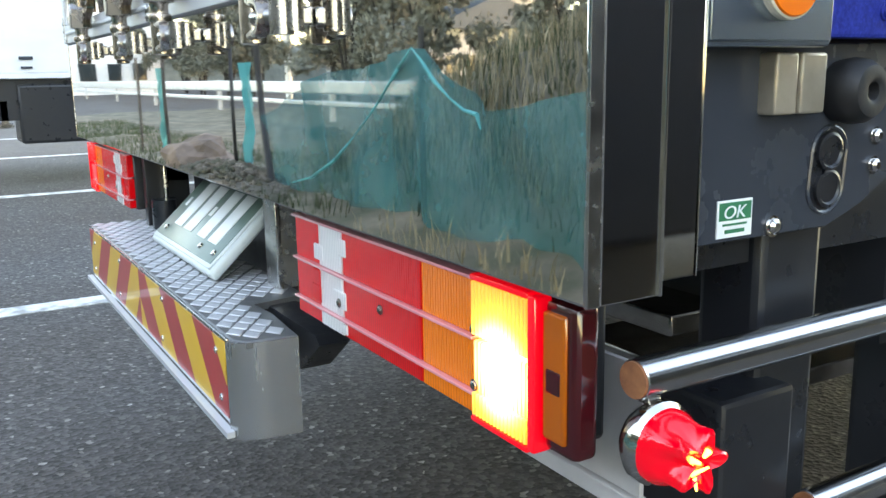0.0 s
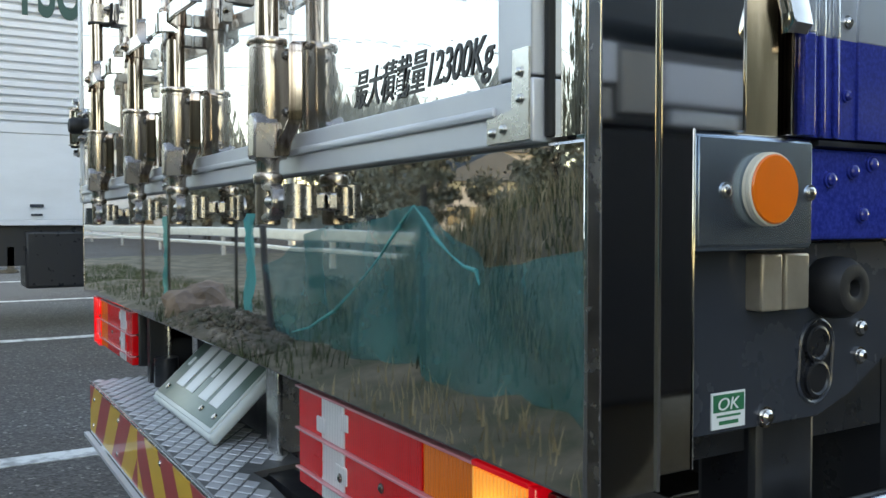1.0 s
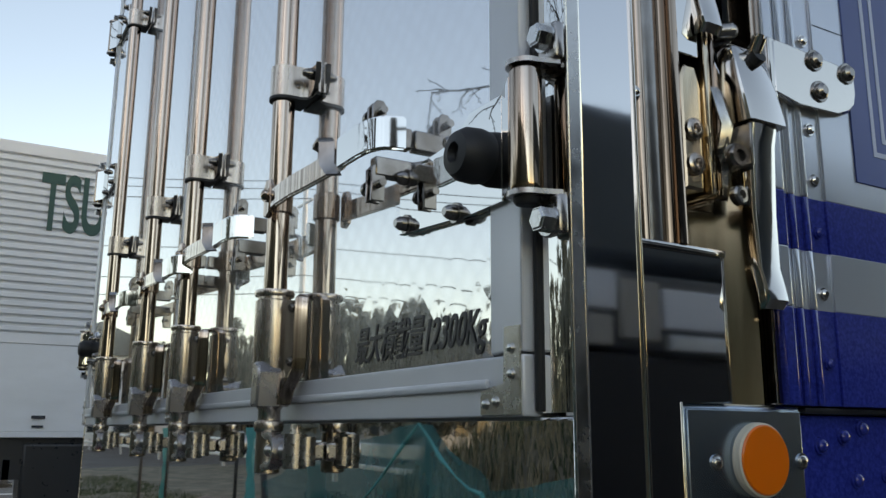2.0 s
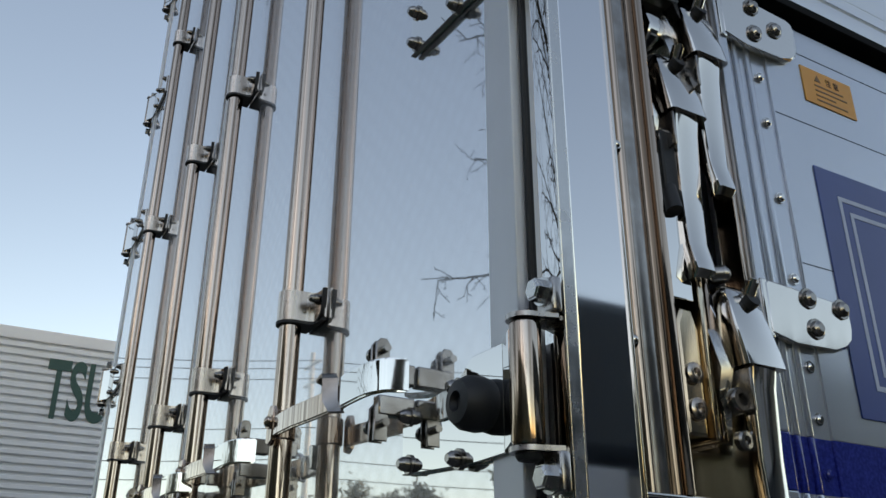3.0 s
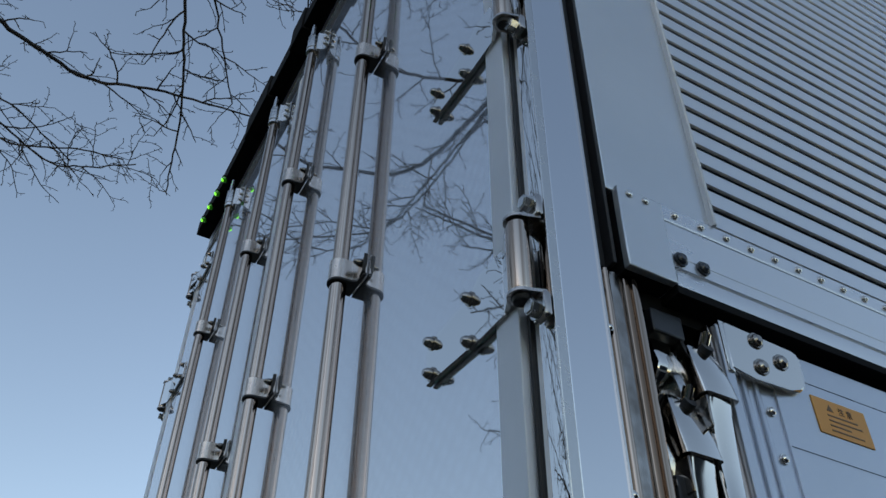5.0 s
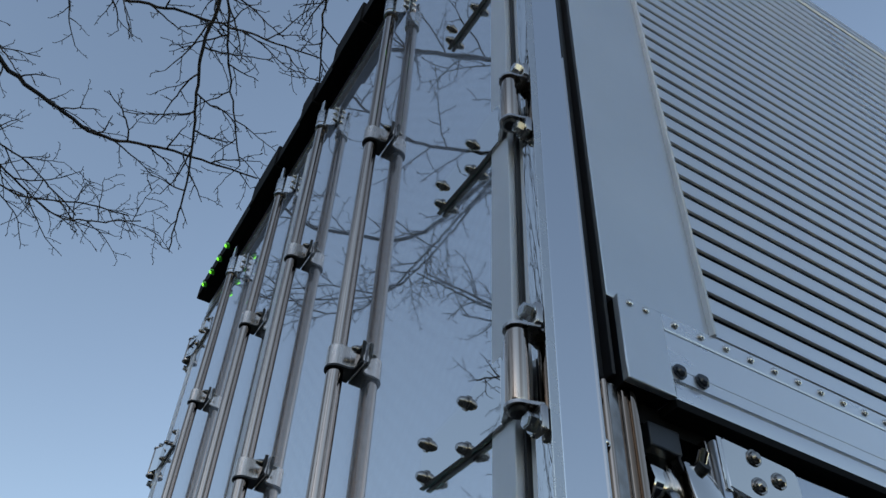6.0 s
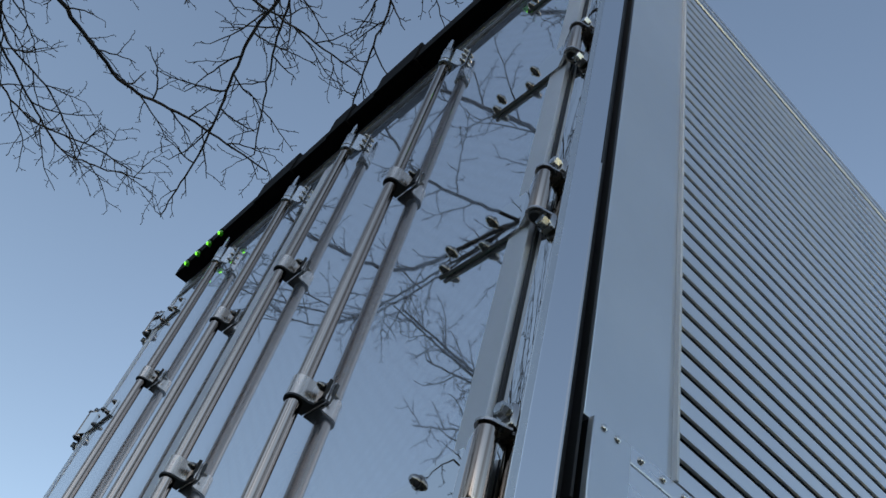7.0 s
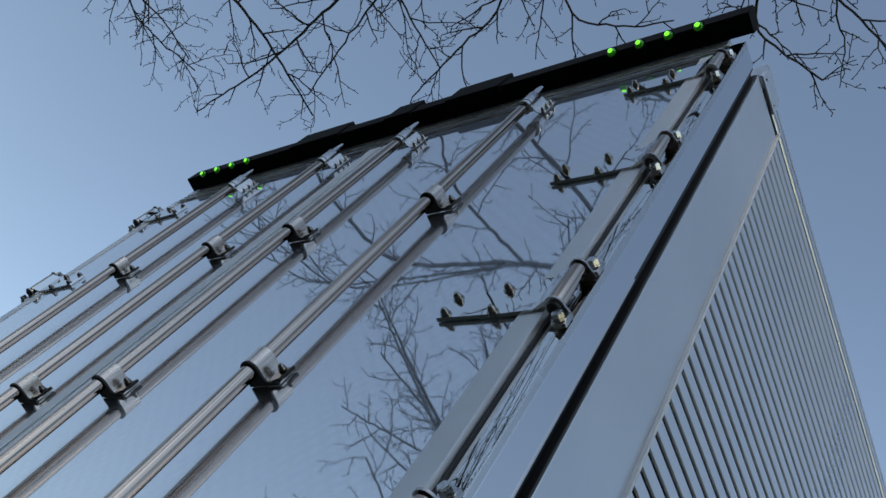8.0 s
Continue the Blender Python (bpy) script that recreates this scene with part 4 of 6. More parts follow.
def clamp_mesh():
    """A saddle band round a rod: its leg runs back to the door and turns out into a bolted flange."""
    bm = B()
    path = [(-0.0195, 0.034, 0), (-0.0195, 0.006, 0)] + [(-0.0190 * math.cos(math.pi * k / 16), -0.0190 * math.sin(math.pi * k / 16), 0) for k in range(17)]
    path += [(0.0195, 0.010, 0), (0.0200, 0.022, 0), (0.0225, 0.0285, 0), (0.028, 0.0315, 0), (0.056, 0.0320, 0)]
    strip(bm, path, (0, 0, 1), 0.046, 0.003)
    m1 = mesh_of("clamp", bm, sleeve_steel)
    bm = B()
    cyl(bm, (0.043, 0.031, 0.006), (0.043, 0.022, 0.006), 0.0082, 14)
    bolt(bm, (0.043, 0.022, 0.006), (0, -1, 0), 0.0062, 0.012)
    bolt(bm, (0.0205, 0.013, -0.008), (1, 0, 0), 0.0030, 0.002)
    m2 = mesh_of("clamp_bolt", bm, dull)
    bm = B()
    rim = [(-0.0215 * math.cos(math.pi * k / 12), -0.0215 * math.sin(math.pi * k / 12)) for k in range(13)]
    sheet(bm, [(-0.0215, 0.034)] + rim + [(0.0225, 0.018), (0.027, 0.0265), (0.054, 0.0285), (0.054, 0.034)], "z", -0.0275, -0.0230)
    strip(bm, [(0.040, 0.0285, -0.025), (0.052, 0.0285, -0.018), (0.0565, 0.0285, -0.004), (0.0575, 0.0285, 0.020)], (0, 1, 0), 0.007, 0.003)
    m3 = mesh_of("clamp_gasket", bm, rubber)
    return {"clamp": m1, "clamp_bolt": m2, "clamp_gasket": m3}


def socket_meshes():
    """Lower rod end: sleeve with collar, side plate, bent guide, dark block, pin and forked keeper."""
    out = {}
    bm = B()
    lathe(bm, [(0.017, 0.158), (0.0265, 0.157), (0.0275, 0.153), (0.0265, 0.149), (0.0225, 0.148), (0.0225, 0.144), (0.0258, 0.142), (0.0258, 0.004), (0.0245, 0.0)], "z", (0, 0, 0), 32)
    out["sleeve"] = mesh_of("sleeve", bm, sleeve_steel)
    bm = B()
    strip(bm, [(0.020, 0.006, 0.090), (0.0265, 0.013, 0.090), (0.040, 0.032, 0.090)], (0, 0, 1), 0.104, 0.004)
    out["side_plate"] = mesh_of("side_plate", bm, sleeve_steel)
    bm = B()
    strip(bm, [(0.0530, 0.026, 0.148), (0.0535, 0.020, 0.143), (0.0535, 0.019, 0.128), (0.0535, 0.019, 0.062), (0.0525, 0.018, 0.048), (0.046, 0.014, 0.034), (0.036, 0.010, 0.020), (0.031, 0.008, 0.002)], (0.45, 0.9, 0), 0.019, 0.0045)
    bmesh.ops.bevel(bm, geom=bm.edges[:], offset=0.0012, segments=1, affect="EDGES", clamp_overlap=True)
    out["guide"] = mesh_of("guide", bm, rod_steel)
    bm = B()
    sheet(bm, [(0.003, 0.0), (0.026, 0.0), (0.030, 0.044), (0.020, 0.058), (0.006, 0.058), (0.001, 0.044)], "y", -0.028, 0.006, bevel=0.003)
    out["guide_block"] = mesh_of("guide_block", bm, keeper_steel)
    bm = B()
    bolt(bm, (0.040, 0.014, 0.058), (0.6, -0.8, 0), 0.0058, 0.012)
    out["guide_bolt"] = mesh_of("guide_bolt", bm, dull)
    bm = B()
    lathe(bm, [(0.012, -0.088), (0.0165, -0.086), (0.0165, -0.034), (0.019, -0.032), (0.020, -0.026), (0.019, -0.020), (0.015, -0.018), (0.015, -0.004), (0.018, 0.0)], "z", (0, 0, 0), 24)
    out["pin"] = mesh_of("pin", bm, sleeve_steel)
    # the keeper: a forked eye that grips the pin, a boss and a faceted block on its foot
    bm = B()
    arc = [(0.036 + 0.0215 * math.cos(t), -0.006, 0.0195 * math.sin(t)) for t in [math.pi * (0.62 - 1.24 * k / 16) for k in range(17)]]
    strip(bm, [(0.014, -0.006, 0.0215)] + arc + [(0.014, -0.006, -0.0215)], (0, 1, 0), 0.018, 0.0085)
    bmesh.ops.bevel(bm, geom=bm.edges[:], offset=0.0026, segments=2, affect="EDGES", clamp_overlap=True)
    cyl(bm, (0.020, -0.004, 0.0), (0.040, -0.004, 0.0), 0.0085, 12, 0.006)
    cyl(bm, (0.058, 0.0, 0.0), (0.068, 0.006, 0.0), 0.011, 14)
    cyl(bm, (0.072, 0.010, -0.0215), (0.072, 0.010, 0.0215), 0.0150, 18)
    cyl(bm, (0.082, 0.022, -0.018), (0.082, 0.022, 0.018), 0.0120, 16)
    cyl(bm, (0.064, 0.026, -0.013), (0.064, 0.026, 0.013), 0.0100, 14)
    box(bm, 0.060, 0.086, 0.026, 0.046, -0.011, 0.011, 0.003)
    out["keeper"] = mesh_of("keeper", bm, keeper_steel)
    return out


CLAMP = clamp_mesh()
SOCK = socket_meshes()
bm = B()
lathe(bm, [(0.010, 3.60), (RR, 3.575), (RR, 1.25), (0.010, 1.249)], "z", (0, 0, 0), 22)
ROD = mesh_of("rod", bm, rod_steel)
bm = B()
lathe(bm, [(0.017, -0.052), (0.0215, -0.050), (0.0215, -0.042), (0.0195, -0.040), (0.0195, -0.034), (0.0215, -0.032), (0.0215, 0.030), (0.017, 0.036)], "z", (0, 0, 0), 24)
sheet(bm, [(-0.019, 0.026), (0.019, 0.026), (0.013, 0.085), (0.006, 0.098), (-0.005, 0.098), (-0.012, 0.085)], "y", -0.014, -0.006, bevel=0.002)
strip(bm, [(0.020, 0.004, 0.0), (0.026, 0.020, 0.0), (0.036, 0.030, 0.0), (0.054, 0.032, 0.0)], (0, 0, 1), 0.085, 0.003)
for z in (-0.03, 0.0, 0.03):
    bolt(bm, (0.045, 0.030, z), (0, -1, 0), 0.0065, 0.014)
TOPCAM = mesh_of("top_cam", bm, brushed)


def handle_meshes():
    """Rod handle lying along the door: pivot lug, arm, hooked catch, bright grip, hasp lugs."""
    out = {}
    bm = B()
    lathe(bm, [(0.0170, -0.020), (0.0195, -0.018), (0.0195, 0.018), (0.0170, 0.020)], "z", (0, 0, 0.006), 22)
    sheet(bm, [(0.008, -0.022), (0.020, -0.026), (0.032, -0.020), (0.034, 0.012), (0.028, 0.028), (0.016, 0.030), (0.008, 0.022)], "y", -0.026, -0.018, bevel=0.002)
    bolt(bm, (0.022, -0.026, 0.006), (0.2, -1, 0), 0.008, 0.008)
    out["arm"] = mesh_of("arm", bm, rod_steel)
    bm = B()
    strip(bm, [(0.026, -0.020, -0.002), (0.060, -0.024, -0.003), (0.120, -0.028, -0.006), (0.190, -0.029, -0.010), (0.290, -0.030, -0.014)], (0, 0, 1), 0.028, 0.008)
    bmesh.ops.bevel(bm, geom=bm.edges[:], offset=0.002, segments=2, affect="EDGES", clamp_overlap=True)
    out["bar"] = mesh_of("bar", bm, rod_steel)
    bm = B()
    strip(bm, [(0.288, -0.034, -0.014), (0.298, -0.038, -0.014), (0.345, -0.038, -0.014), (0.366, -0.036, -0.014), (0.384, -0.028, -0.014), (0.392, -0.006, -0.014)], (0, 0, 1), 0.036, 0.008)
    bmesh.ops.bevel(bm, geom=bm.edges[:], offset=0.002, segments=2, affect="EDGES", clamp_overlap=True)
    out["grip"] = mesh_of("grip", bm, mirror)
    bm = B()
    strip(bm, [(0.210, -0.016, 0.016), (0.224, -0.032, 0.016), (0.258, -0.040, 0.014), (0.270, -0.042, 0.006), (0.272, -0.042, -0.020), (0.282, -0.038, -0.034)], (0.6, 0.8, 0), 0.018, 0.004)
    out["hook"] = mesh_of("hook", bm, dull)
    for name, z0, z1, zb in (("hasp_lug", 0.008, 0.046, 0.030), ("lower_lug", -0.070, -0.026, -0.052)):
        bm = B()
        for k in range(2):
            x = 0.284 + 0.012 * k
            sheet(bm, [(-0.014, z0), (0.002, z0), (0.003, z1 - 0.008), (-0.001, z1 - 0.002), (-0.009, z1 - 0.002), (-0.014, z1 - 0.008)], "x", x + 0.03, x + 0.034, bevel=0.0008)
        box(bm, 0.316, 0.331, -0.010, 0.0345, -0.006 if zb > 0 else z1 - 0.016, z0 + 0.010 if zb > 0 else -0.020, 0.002)
        cyl(bm, (0.300, -0.006, zb), (0.342, -0.006, zb), 0.0045, 10)
        bolt(bm, (0.309, -0.006, zb), (-1, 0, 0), 0.0070, 0.016)
        out[name] = mesh_of(name, bm, dull)
    return out


HAND = handle_meshes()
RODS = (-0.589, -1.071, -1.419, -1.901)
for k, x in enumerate(RODS):
    at = Vector((x, RODY, 0))
    rod = put("lock_rod", ROD, truck, at, "polished stainless lock rod")
    for z in (1.567, 2.242, 2.93):
        for name in CLAMP:
            put(name, CLAMP[name], rod, at + Vector((0, 0, z)))
    for name in SOCK:
        put(name, SOCK[name], rod, at + Vector((0, 0, 1.105 if name != "keeper" else 1.048)))
    put("guide_bolt", SOCK["guide_bolt"], rod, at + Vector((0, 0, 1.177)))
    put("top_cam", TOPCAM, rod, at + Vector((0, 0, 3.555)))
    lever = put("rod_handle", HAND["arm"], truck, at + Vector((0, 0, 1.385)), "polished lock rod handle")
    for name in ("bar", "grip", "hook", "hasp_lug", "lower_lug"):
        put(name, HAND[name], lever, at + Vector((0, 0, 1.385)))

# ---- light bar along the roof edge ----
bm = B()
box(bm, -2.452, 0.016, -0.068, -0.006, 3.785, 3.86, 0.003)
bar = part("light_bar", bm, matt_black, truck, "black roof light bar with green lamps")
for x0, x1 in ((-1.02, -0.80), (-1.79, -1.53), (-1.30, -1.18)):
    bm = B()
    box(bm, x0, x1, -0.075, -0.008, 3.776, 3.90, 0.004)
    part("bar_bracket", bm, matt_black, bar)
bm = B()
lathe(bm, [(0.014, 0.0), (0.014, -0.004), (0.012, -0.010), (0.008, -0.014), (0.003, -0.0155)], "z", (0, 0, 0), 20)
LED = mesh_of("green_lamp", bm, green_led)
bm = B()
lathe(bm, [(0.019, 0.0), (0.019, -0.005), (0.017, -0.006)], "z", (0, 0, 0), 20)
LEDR = mesh_of("lamp_ring", bm, matt_black)
bm = B()
lathe(bm, [(0.0085, 0.0), (0.0075, -0.004), (0.003, -0.006)], "z", (0, 0, -0.0115), 12)
LEDC = mesh_of("lamp_core", bm, led_core)
for x in (-0.125, -0.215, -0.305, -0.395, -2.05, -2.145, -2.24, -2.335):
    ringed = put("lamp_ring", LEDR, bar, (x, -0.064, 3.789))
    led = put("green_lamp", LED, bar, (x, -0.066, 3.786), "small green lamp")
    core = put("lamp_core", LEDC, led, (x, -0.066, 3.786))
    ringed.rotation_euler = led.rotation_euler = (radians(-50), 0, 0)

# ---- tail lamps ----
def tail_lamp(xa, s, label):
    """A long ribbed tail lamp; xa is its inner end, s 1 for the right side. Lit at the outer end."""
    def px(d):
        return xa + s * d
    def slab(name, d0, d1, y0, y1, z0, z1, mat, parent, bev=0.002, lab=""):
        b = B()
        box(b, min(px(d0), px(d1)), max(px(d0), px(d1)), y0, y1, z0, z1, bev)
        return part(name, b, mat, parent, lab)
    body = slab("tail_lamp", 0.0, 0.575, 0.034, 0.095, 0.642, 0.79, black, truck, 0.006, label)
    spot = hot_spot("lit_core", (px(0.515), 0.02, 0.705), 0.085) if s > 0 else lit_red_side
    rows = ((0.647, 0.668), (0.6715, 0.7245), (0.7285, 0.786))
    for z0, z1 in rows:
        slab("red_lens", 0.002, 0.084, 0.02, 0.036, z0, z1, red_lens, body)
        slab("clear_lens", 0.086, 0.158, 0.019, 0.036, z0, z1, clear_lens, body)
        slab("red_lens", 0.160, 0.362, 0.02, 0.036, z0, z1, red_lens, body)
        slab("amber_lens", 0.364, 0.466, 0.02, 0.036, z0, z1, amber_lens, body)
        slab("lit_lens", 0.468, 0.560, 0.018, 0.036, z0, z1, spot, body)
    for z0, z1 in ((0.676, 0.70), (0.7, 0.722)):
        slab("red_tab", 0.058 if z0 < 0.69 else 0.066, 0.090, 0.0175, 0.03, z0, z1, red_lens, body)
    slab("clear_tab", 0.13, 0.168, 0.018, 0.03, 0.682, 0.706, clear_lens, body)
    slab("clear_tab", 0.07, 0.10, 0.018, 0.03, 0.735, 0.757, clear_lens, body)
    slab("clear_tab", 0.15, 0.172, 0.0182, 0.03, 0.752, 0.775, clear_lens, body)
    slab("clear_tab", 0.15, 0.170, 0.0182, 0.03, 0.650, 0.664, clear_lens, body)
    for z in (0.6698, 0.7265, 0.787):
        slab("lens_rib", 0.0, 0.47, 0.0145, 0.03, z - 0.0018, z + 0.0018, rib_pink, body, 0.001)
    for k in range(15):
        d = 0.470 + 0.006 * k
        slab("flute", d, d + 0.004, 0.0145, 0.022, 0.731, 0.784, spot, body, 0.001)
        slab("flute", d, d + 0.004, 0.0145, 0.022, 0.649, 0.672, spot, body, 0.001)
    for z in (0.668, 0.712, 0.752):
        slab("rim_tooth", 0.5575, 0.562, 0.0165, 0.03, z - 0.004, z + 0.004, rim_red, body, 0.0015)
    for z0, z1, d0, d1 in ((0.645, 0.789, 0.561, 0.5715), (0.785, 0.791, 0.468, 0.561), (0.642, 0.648, 0.468, 0.561)):
        slab("lit_rim", d0, d1, 0.014, 0.034, z0, z1, rim_red, body)
    for d, z in ((0.150, 0.690), (0.268, 0.708), (0.47, 0.735), (0.47, 0.678)):
        b = B()
        bolt(b, (px(d), 0.0185, z), (0, -1, 0), 0.005, 0.004)
        part("screw", b, dull, body)
    end = slab("end_housing", 0.573, 0.6165, 0.024, 0.050, 0.650, 0.787, housing_red, body, 0.006)
    slab("side_lens", 0.5745, 0.605, 0.0205, 0.035, 0.662, 0.778, side_amber, end, 0.003)
    slab("side_bulb_shade", 0.580, 0.600, 0.0195, 0.03, 0.706, 0.728, housing_red, end, 0.002)
    return body


tail_lamp(-0.657, 1, "long red and amber tail lamp, lit")
tail_lamp(-W + 0.657, -1, "long red and amber tail lamp, lit")
for x0, x1 in ((-0.72, -0.20), (-W + 0.20, -W + 0.72)):
    bm = B()
    box(bm, x0, x1, 0.096, 0.16, 0.715, 0.80, 0.004)
    part("lamp_carrier", bm, black, truck, "black tail lamp carrier")
bm = B()
box(bm, -1.80, -1.77, 0.05, 0.16, 0.56, 0.80, 0.002)
cyl(bm, (-1.72, 0.08, 0.60), (-1.72, 0.08, 0.68), 0.03, 14)
part("lamp_stay", bm, black, truck, "black lamp stay")

# ---- rear step with chevron board ----
TOP = 0.606
bm = B()
sheet(bm, [(-1.90, -0.07), (-0.70, -0.07), (-0.675, -0.055), (-0.668, 0.02), (-0.80, 0.028), (-0.872, 0.02), (-0.885, 0.12), (-1.78, 0.13), (-1.90, 0.06)], "z", TOP - 0.012, TOP, bevel=0.002)
step = part("rear_step", bm, tread, truck, "aluminium chequer plate rear step")
bm = B()
box(bm, -1.86, -0.90, 0.0, 0.10, 0.50, 0.594)
part("step_beam", bm, black, step)
bm = B()
pts = [(-0.705, -0.078), (-0.69, -0.074), (-0.678, -0.062), (-0.668, -0.02), (-0.666, 0.02), (-0.675, 0.02), (-0.68, -0.06), (-0.705, -0.07)]
sheet(bm, pts, "z", 0.455, TOP - 0.003)
part("step_end", bm, end_alu, step, "rounded aluminium end plate")
bm = B()
box(bm, -1.90, -0.705, -0.074, -0.066, 0.47, TOP - 0.002, 0.001)
part("step_face", bm, alu, step)
bm = B()
strip(bm, [(-1.92, -0.082, 0.464), (-0.69, -0.082, 0.464)], (0, 1, 0), 0.012, 0.009)
part("lower_lip", bm, alu, step)
bm = B()
box(bm, -1.90, -0.70, -0.078, -0.073, TOP - 0.004, TOP + 0.001, 0.001)
part("upper_lip", bm, brushed, step)
bm = B()
sheet(bm, [(-0.89, 0.598), (-0.675, 0.598), (-0.66, 0.585), (-0.74, 0.525), (-0.89, 0.515)], "y", 0.05, 0.10)
part("step_bracket", bm, black, step, "black step bracket")
# treads: raised lozenges on the step
lz = B()
for k in range(25):
    for j in range(10):
        x, y = -1.88 + 0.050 * k + (0.025 if j % 2 else 0.0), -0.054 + 0.0175 * j
        if (y > 0.005 and x > -0.912) or y > 0.11 or x > -0.695:
            continue
        sheet(lz, [(x - 0.022, y), (x, y - 0.0145), (x + 0.022, y), (x, y + 0.0145)], "z", TOP - 0.001, TOP + 0.002, bevel=0.001)
tagged(part("tread_relief", lz, alu, step), kind="stuff")
# chevron stripes, each cut to the board
Y0, Y1, Z0, Z1 = -1.89, -0.715, 0.480, 0.598
mid = (Y0 + Y1) / 2


def clip_band(points, lo, hi):
    """Clips a polygon in x to a span."""
    for bound, keep in ((lo, 1), (hi, -1)):
        out = []
        for (xa, za), (xb, zb) in zip(points, points[1:] + points[:1]):
            ina, inb = keep * (xa - bound) >= 0, keep * (xb - bound) >= 0
            if ina:
                out.append((xa, za))
            if ina != inb:
                f = (bound - xa) / (xb - xa)
                out.append((bound, za + f * (zb - za)))
        points = out
        if not points:
            return points
    return points


for half, lo, hi, lean in ((0, Y0, mid, 0.11), (1, mid, Y1, -0.11)):
    for k in range(-2, 9):
        x = (hi - 0.06 if half == 0 else lo - 0.055) + (-0.115 if half == 0 else 0.115) * k - (0.115 if half == 0 else 0.0)
        quad = [(x, Z0), (x + 0.1145, Z0), (x + 0.1145 + lean, Z1), (x + lean, Z1)]
        quad = clip_band(quad, lo + 0.0005, hi - 0.0005)
        if len(quad) < 3:
            continue
        bm = B()
        sheet(bm, quad, "y", -0.0765, -0.0738)
        part("stripe", bm, sheet_red if k % 2 else sheet_yellow, step)
for x, z in ((-0.76, 0.575), (-0.745, 0.505), (-1.1, 0.58), (-1.12, 0.50), (-1.5, 0.58), (-1.52, 0.50), (-1.82, 0.57), (-1.84, 0.50)):
    bm = B()
    bolt(bm, (x, -0.0765, z), (0, -1, 0), 0.005, 0.003)
    part("rivet", bm, chrome, step)

# ---- number plate: a tilted plate with plain bars in place of its characters ----
PL = Matrix.Translation((-1.285, 0.075, 0.695)) @ Matrix.Rotation(radians(-47), 4, "X")


def tilted(bm):
    bmesh.ops.transform(bm, matrix=PL, verts=bm.verts)
    return bm


bm = B()
box(bm, -0.232, 0.232, 0.0, 0.022, -0.105, 0.118, 0.008, segments=3)
holder = part("number_plate", tilted(bm), plate_white, truck, "number plate in a pale frame")
bm = B()
box(bm, -0.22, 0.22, -0.004, 0.001, -0.095, 0.108, 0.006)
face = part("plate_face", tilted(bm), plate_white, holder)
bm = B()
box(bm, -0.212, 0.212, -0.0055, -0.003, -0.086, 0.10, 0.004)
part("plate_field", tilted(bm), plate_green, holder)
for x, w in ((-0.175, 0.008), (-0.115, 0.028), (-0.038, 0.028), (0.012, 0.008), (0.062, 0.028), (0.140, 0.028)):
    bm = B()
    box(bm, x - w, x + w, -0.0075, -0.005, -0.05 if w > 0.01 else -0.002, 0.07 if w > 0.01 else 0.022, 0.004)
    part("plate_bar", tilted(bm), sticker_white, holder)
for x in (-0.17, 0.1, 0.19):
    bm = B()
    lathe(bm, [(0.007, 0.0), (0.006, -0.004)], "y", (x, -0.0055, -0.065), 10)
    part("plate_screw", tilted(bm), dull, holder)
for x in (-0.965, -1.775):
    bm = B()
    box(bm, x - 0.03, x + 0.03, 0.09, 0.10, 0.595, 0.80, 0.002)
    box(bm, x - 0.03, x - 0.026, 0.09, 0.16, 0.595, 0.80, 0.001)
    part("plate_stay", bm, brushed, truck, "galvanised steel stay")
bm = B()
box(bm, -1.76, -0.98, 0.17, 0.19, 0.56, 0.80)
part("plate_back", bm, black, truck)

# ---- right underside: pipes, lamp, flap, box ----
def pipe(a, b, r, lab):
    m = B()
    cyl(m, a, b, r, 28)
    bmesh.ops.bevel(m, geom=[e for e in m.edges if e.calc_length() < 0.02], offset=0.001, segments=1, affect="EDGES", clamp_overlap=True)
    p = part("guard_pipe", m, pipe_steel, truck, lab)
    m = B()
    w = (Vector(b) - Vector(a)).normalized()
    cyl(m, Vector(a) - w * 0.002, Vector(a) + w * 0.001, r * 0.9, 24)
    part("pipe_end", m, rust, p)
    return p


pipe((-0.012, 0.062, 0.728), (-0.012, 2.4, 0.728), 0.0175, "polished steel side guard pipe")
pipe((-0.012, 0.30, 0.545), (-0.012, 2.4, 0.545), 0.0175, "polished steel side guard pipe")
bm = B()
box(bm, -0.225, -0.06, 0.118, 0.124, 0.585, 0.714, 0.001)
box(bm, -0.24, -0.06, 0.112, 0.128, 0.565, 0.584, 0.002)
part("mud_flap", bm, flap_grey, truck, "pale grey metal flap")
bm = B()
box(bm, -0.16, -0.03, 0.19, 0.295, 0.50, 0.672, 0.006)
part("battery_box", bm, black, truck, "black box under the chassis")
for y in (0.27, 0.55, 0.9):
    bm = B()
    box(bm, -0.14, -0.06, y, y + 0.095, 0.30, 0.83, 0.01)
    part("chassis_leg", bm, black, truck)
for z in (0.50, 0.56, 0.63):
    bm = B()
    box(bm, -0.5, -0.3, 0.4, 1.8, z, z + 0.03, 0.004)
    part("spring_leaf", bm, dull, truck, "oily grey spring leaf")
# star-shaped red marker lamp
bm = B()
lathe(bm, [(0.012, -0.018), (0.030, -0.014), (0.0365, -0.004), (0.0365, 0.004), (0.032, 0.009)], "x", (0.0, 0.078, 0.674), 28)
sl = part("marker_lamp", bm, chrome, truck, "lit red star-shaped marker lamp")
bm = B()
rings = []
N = 40
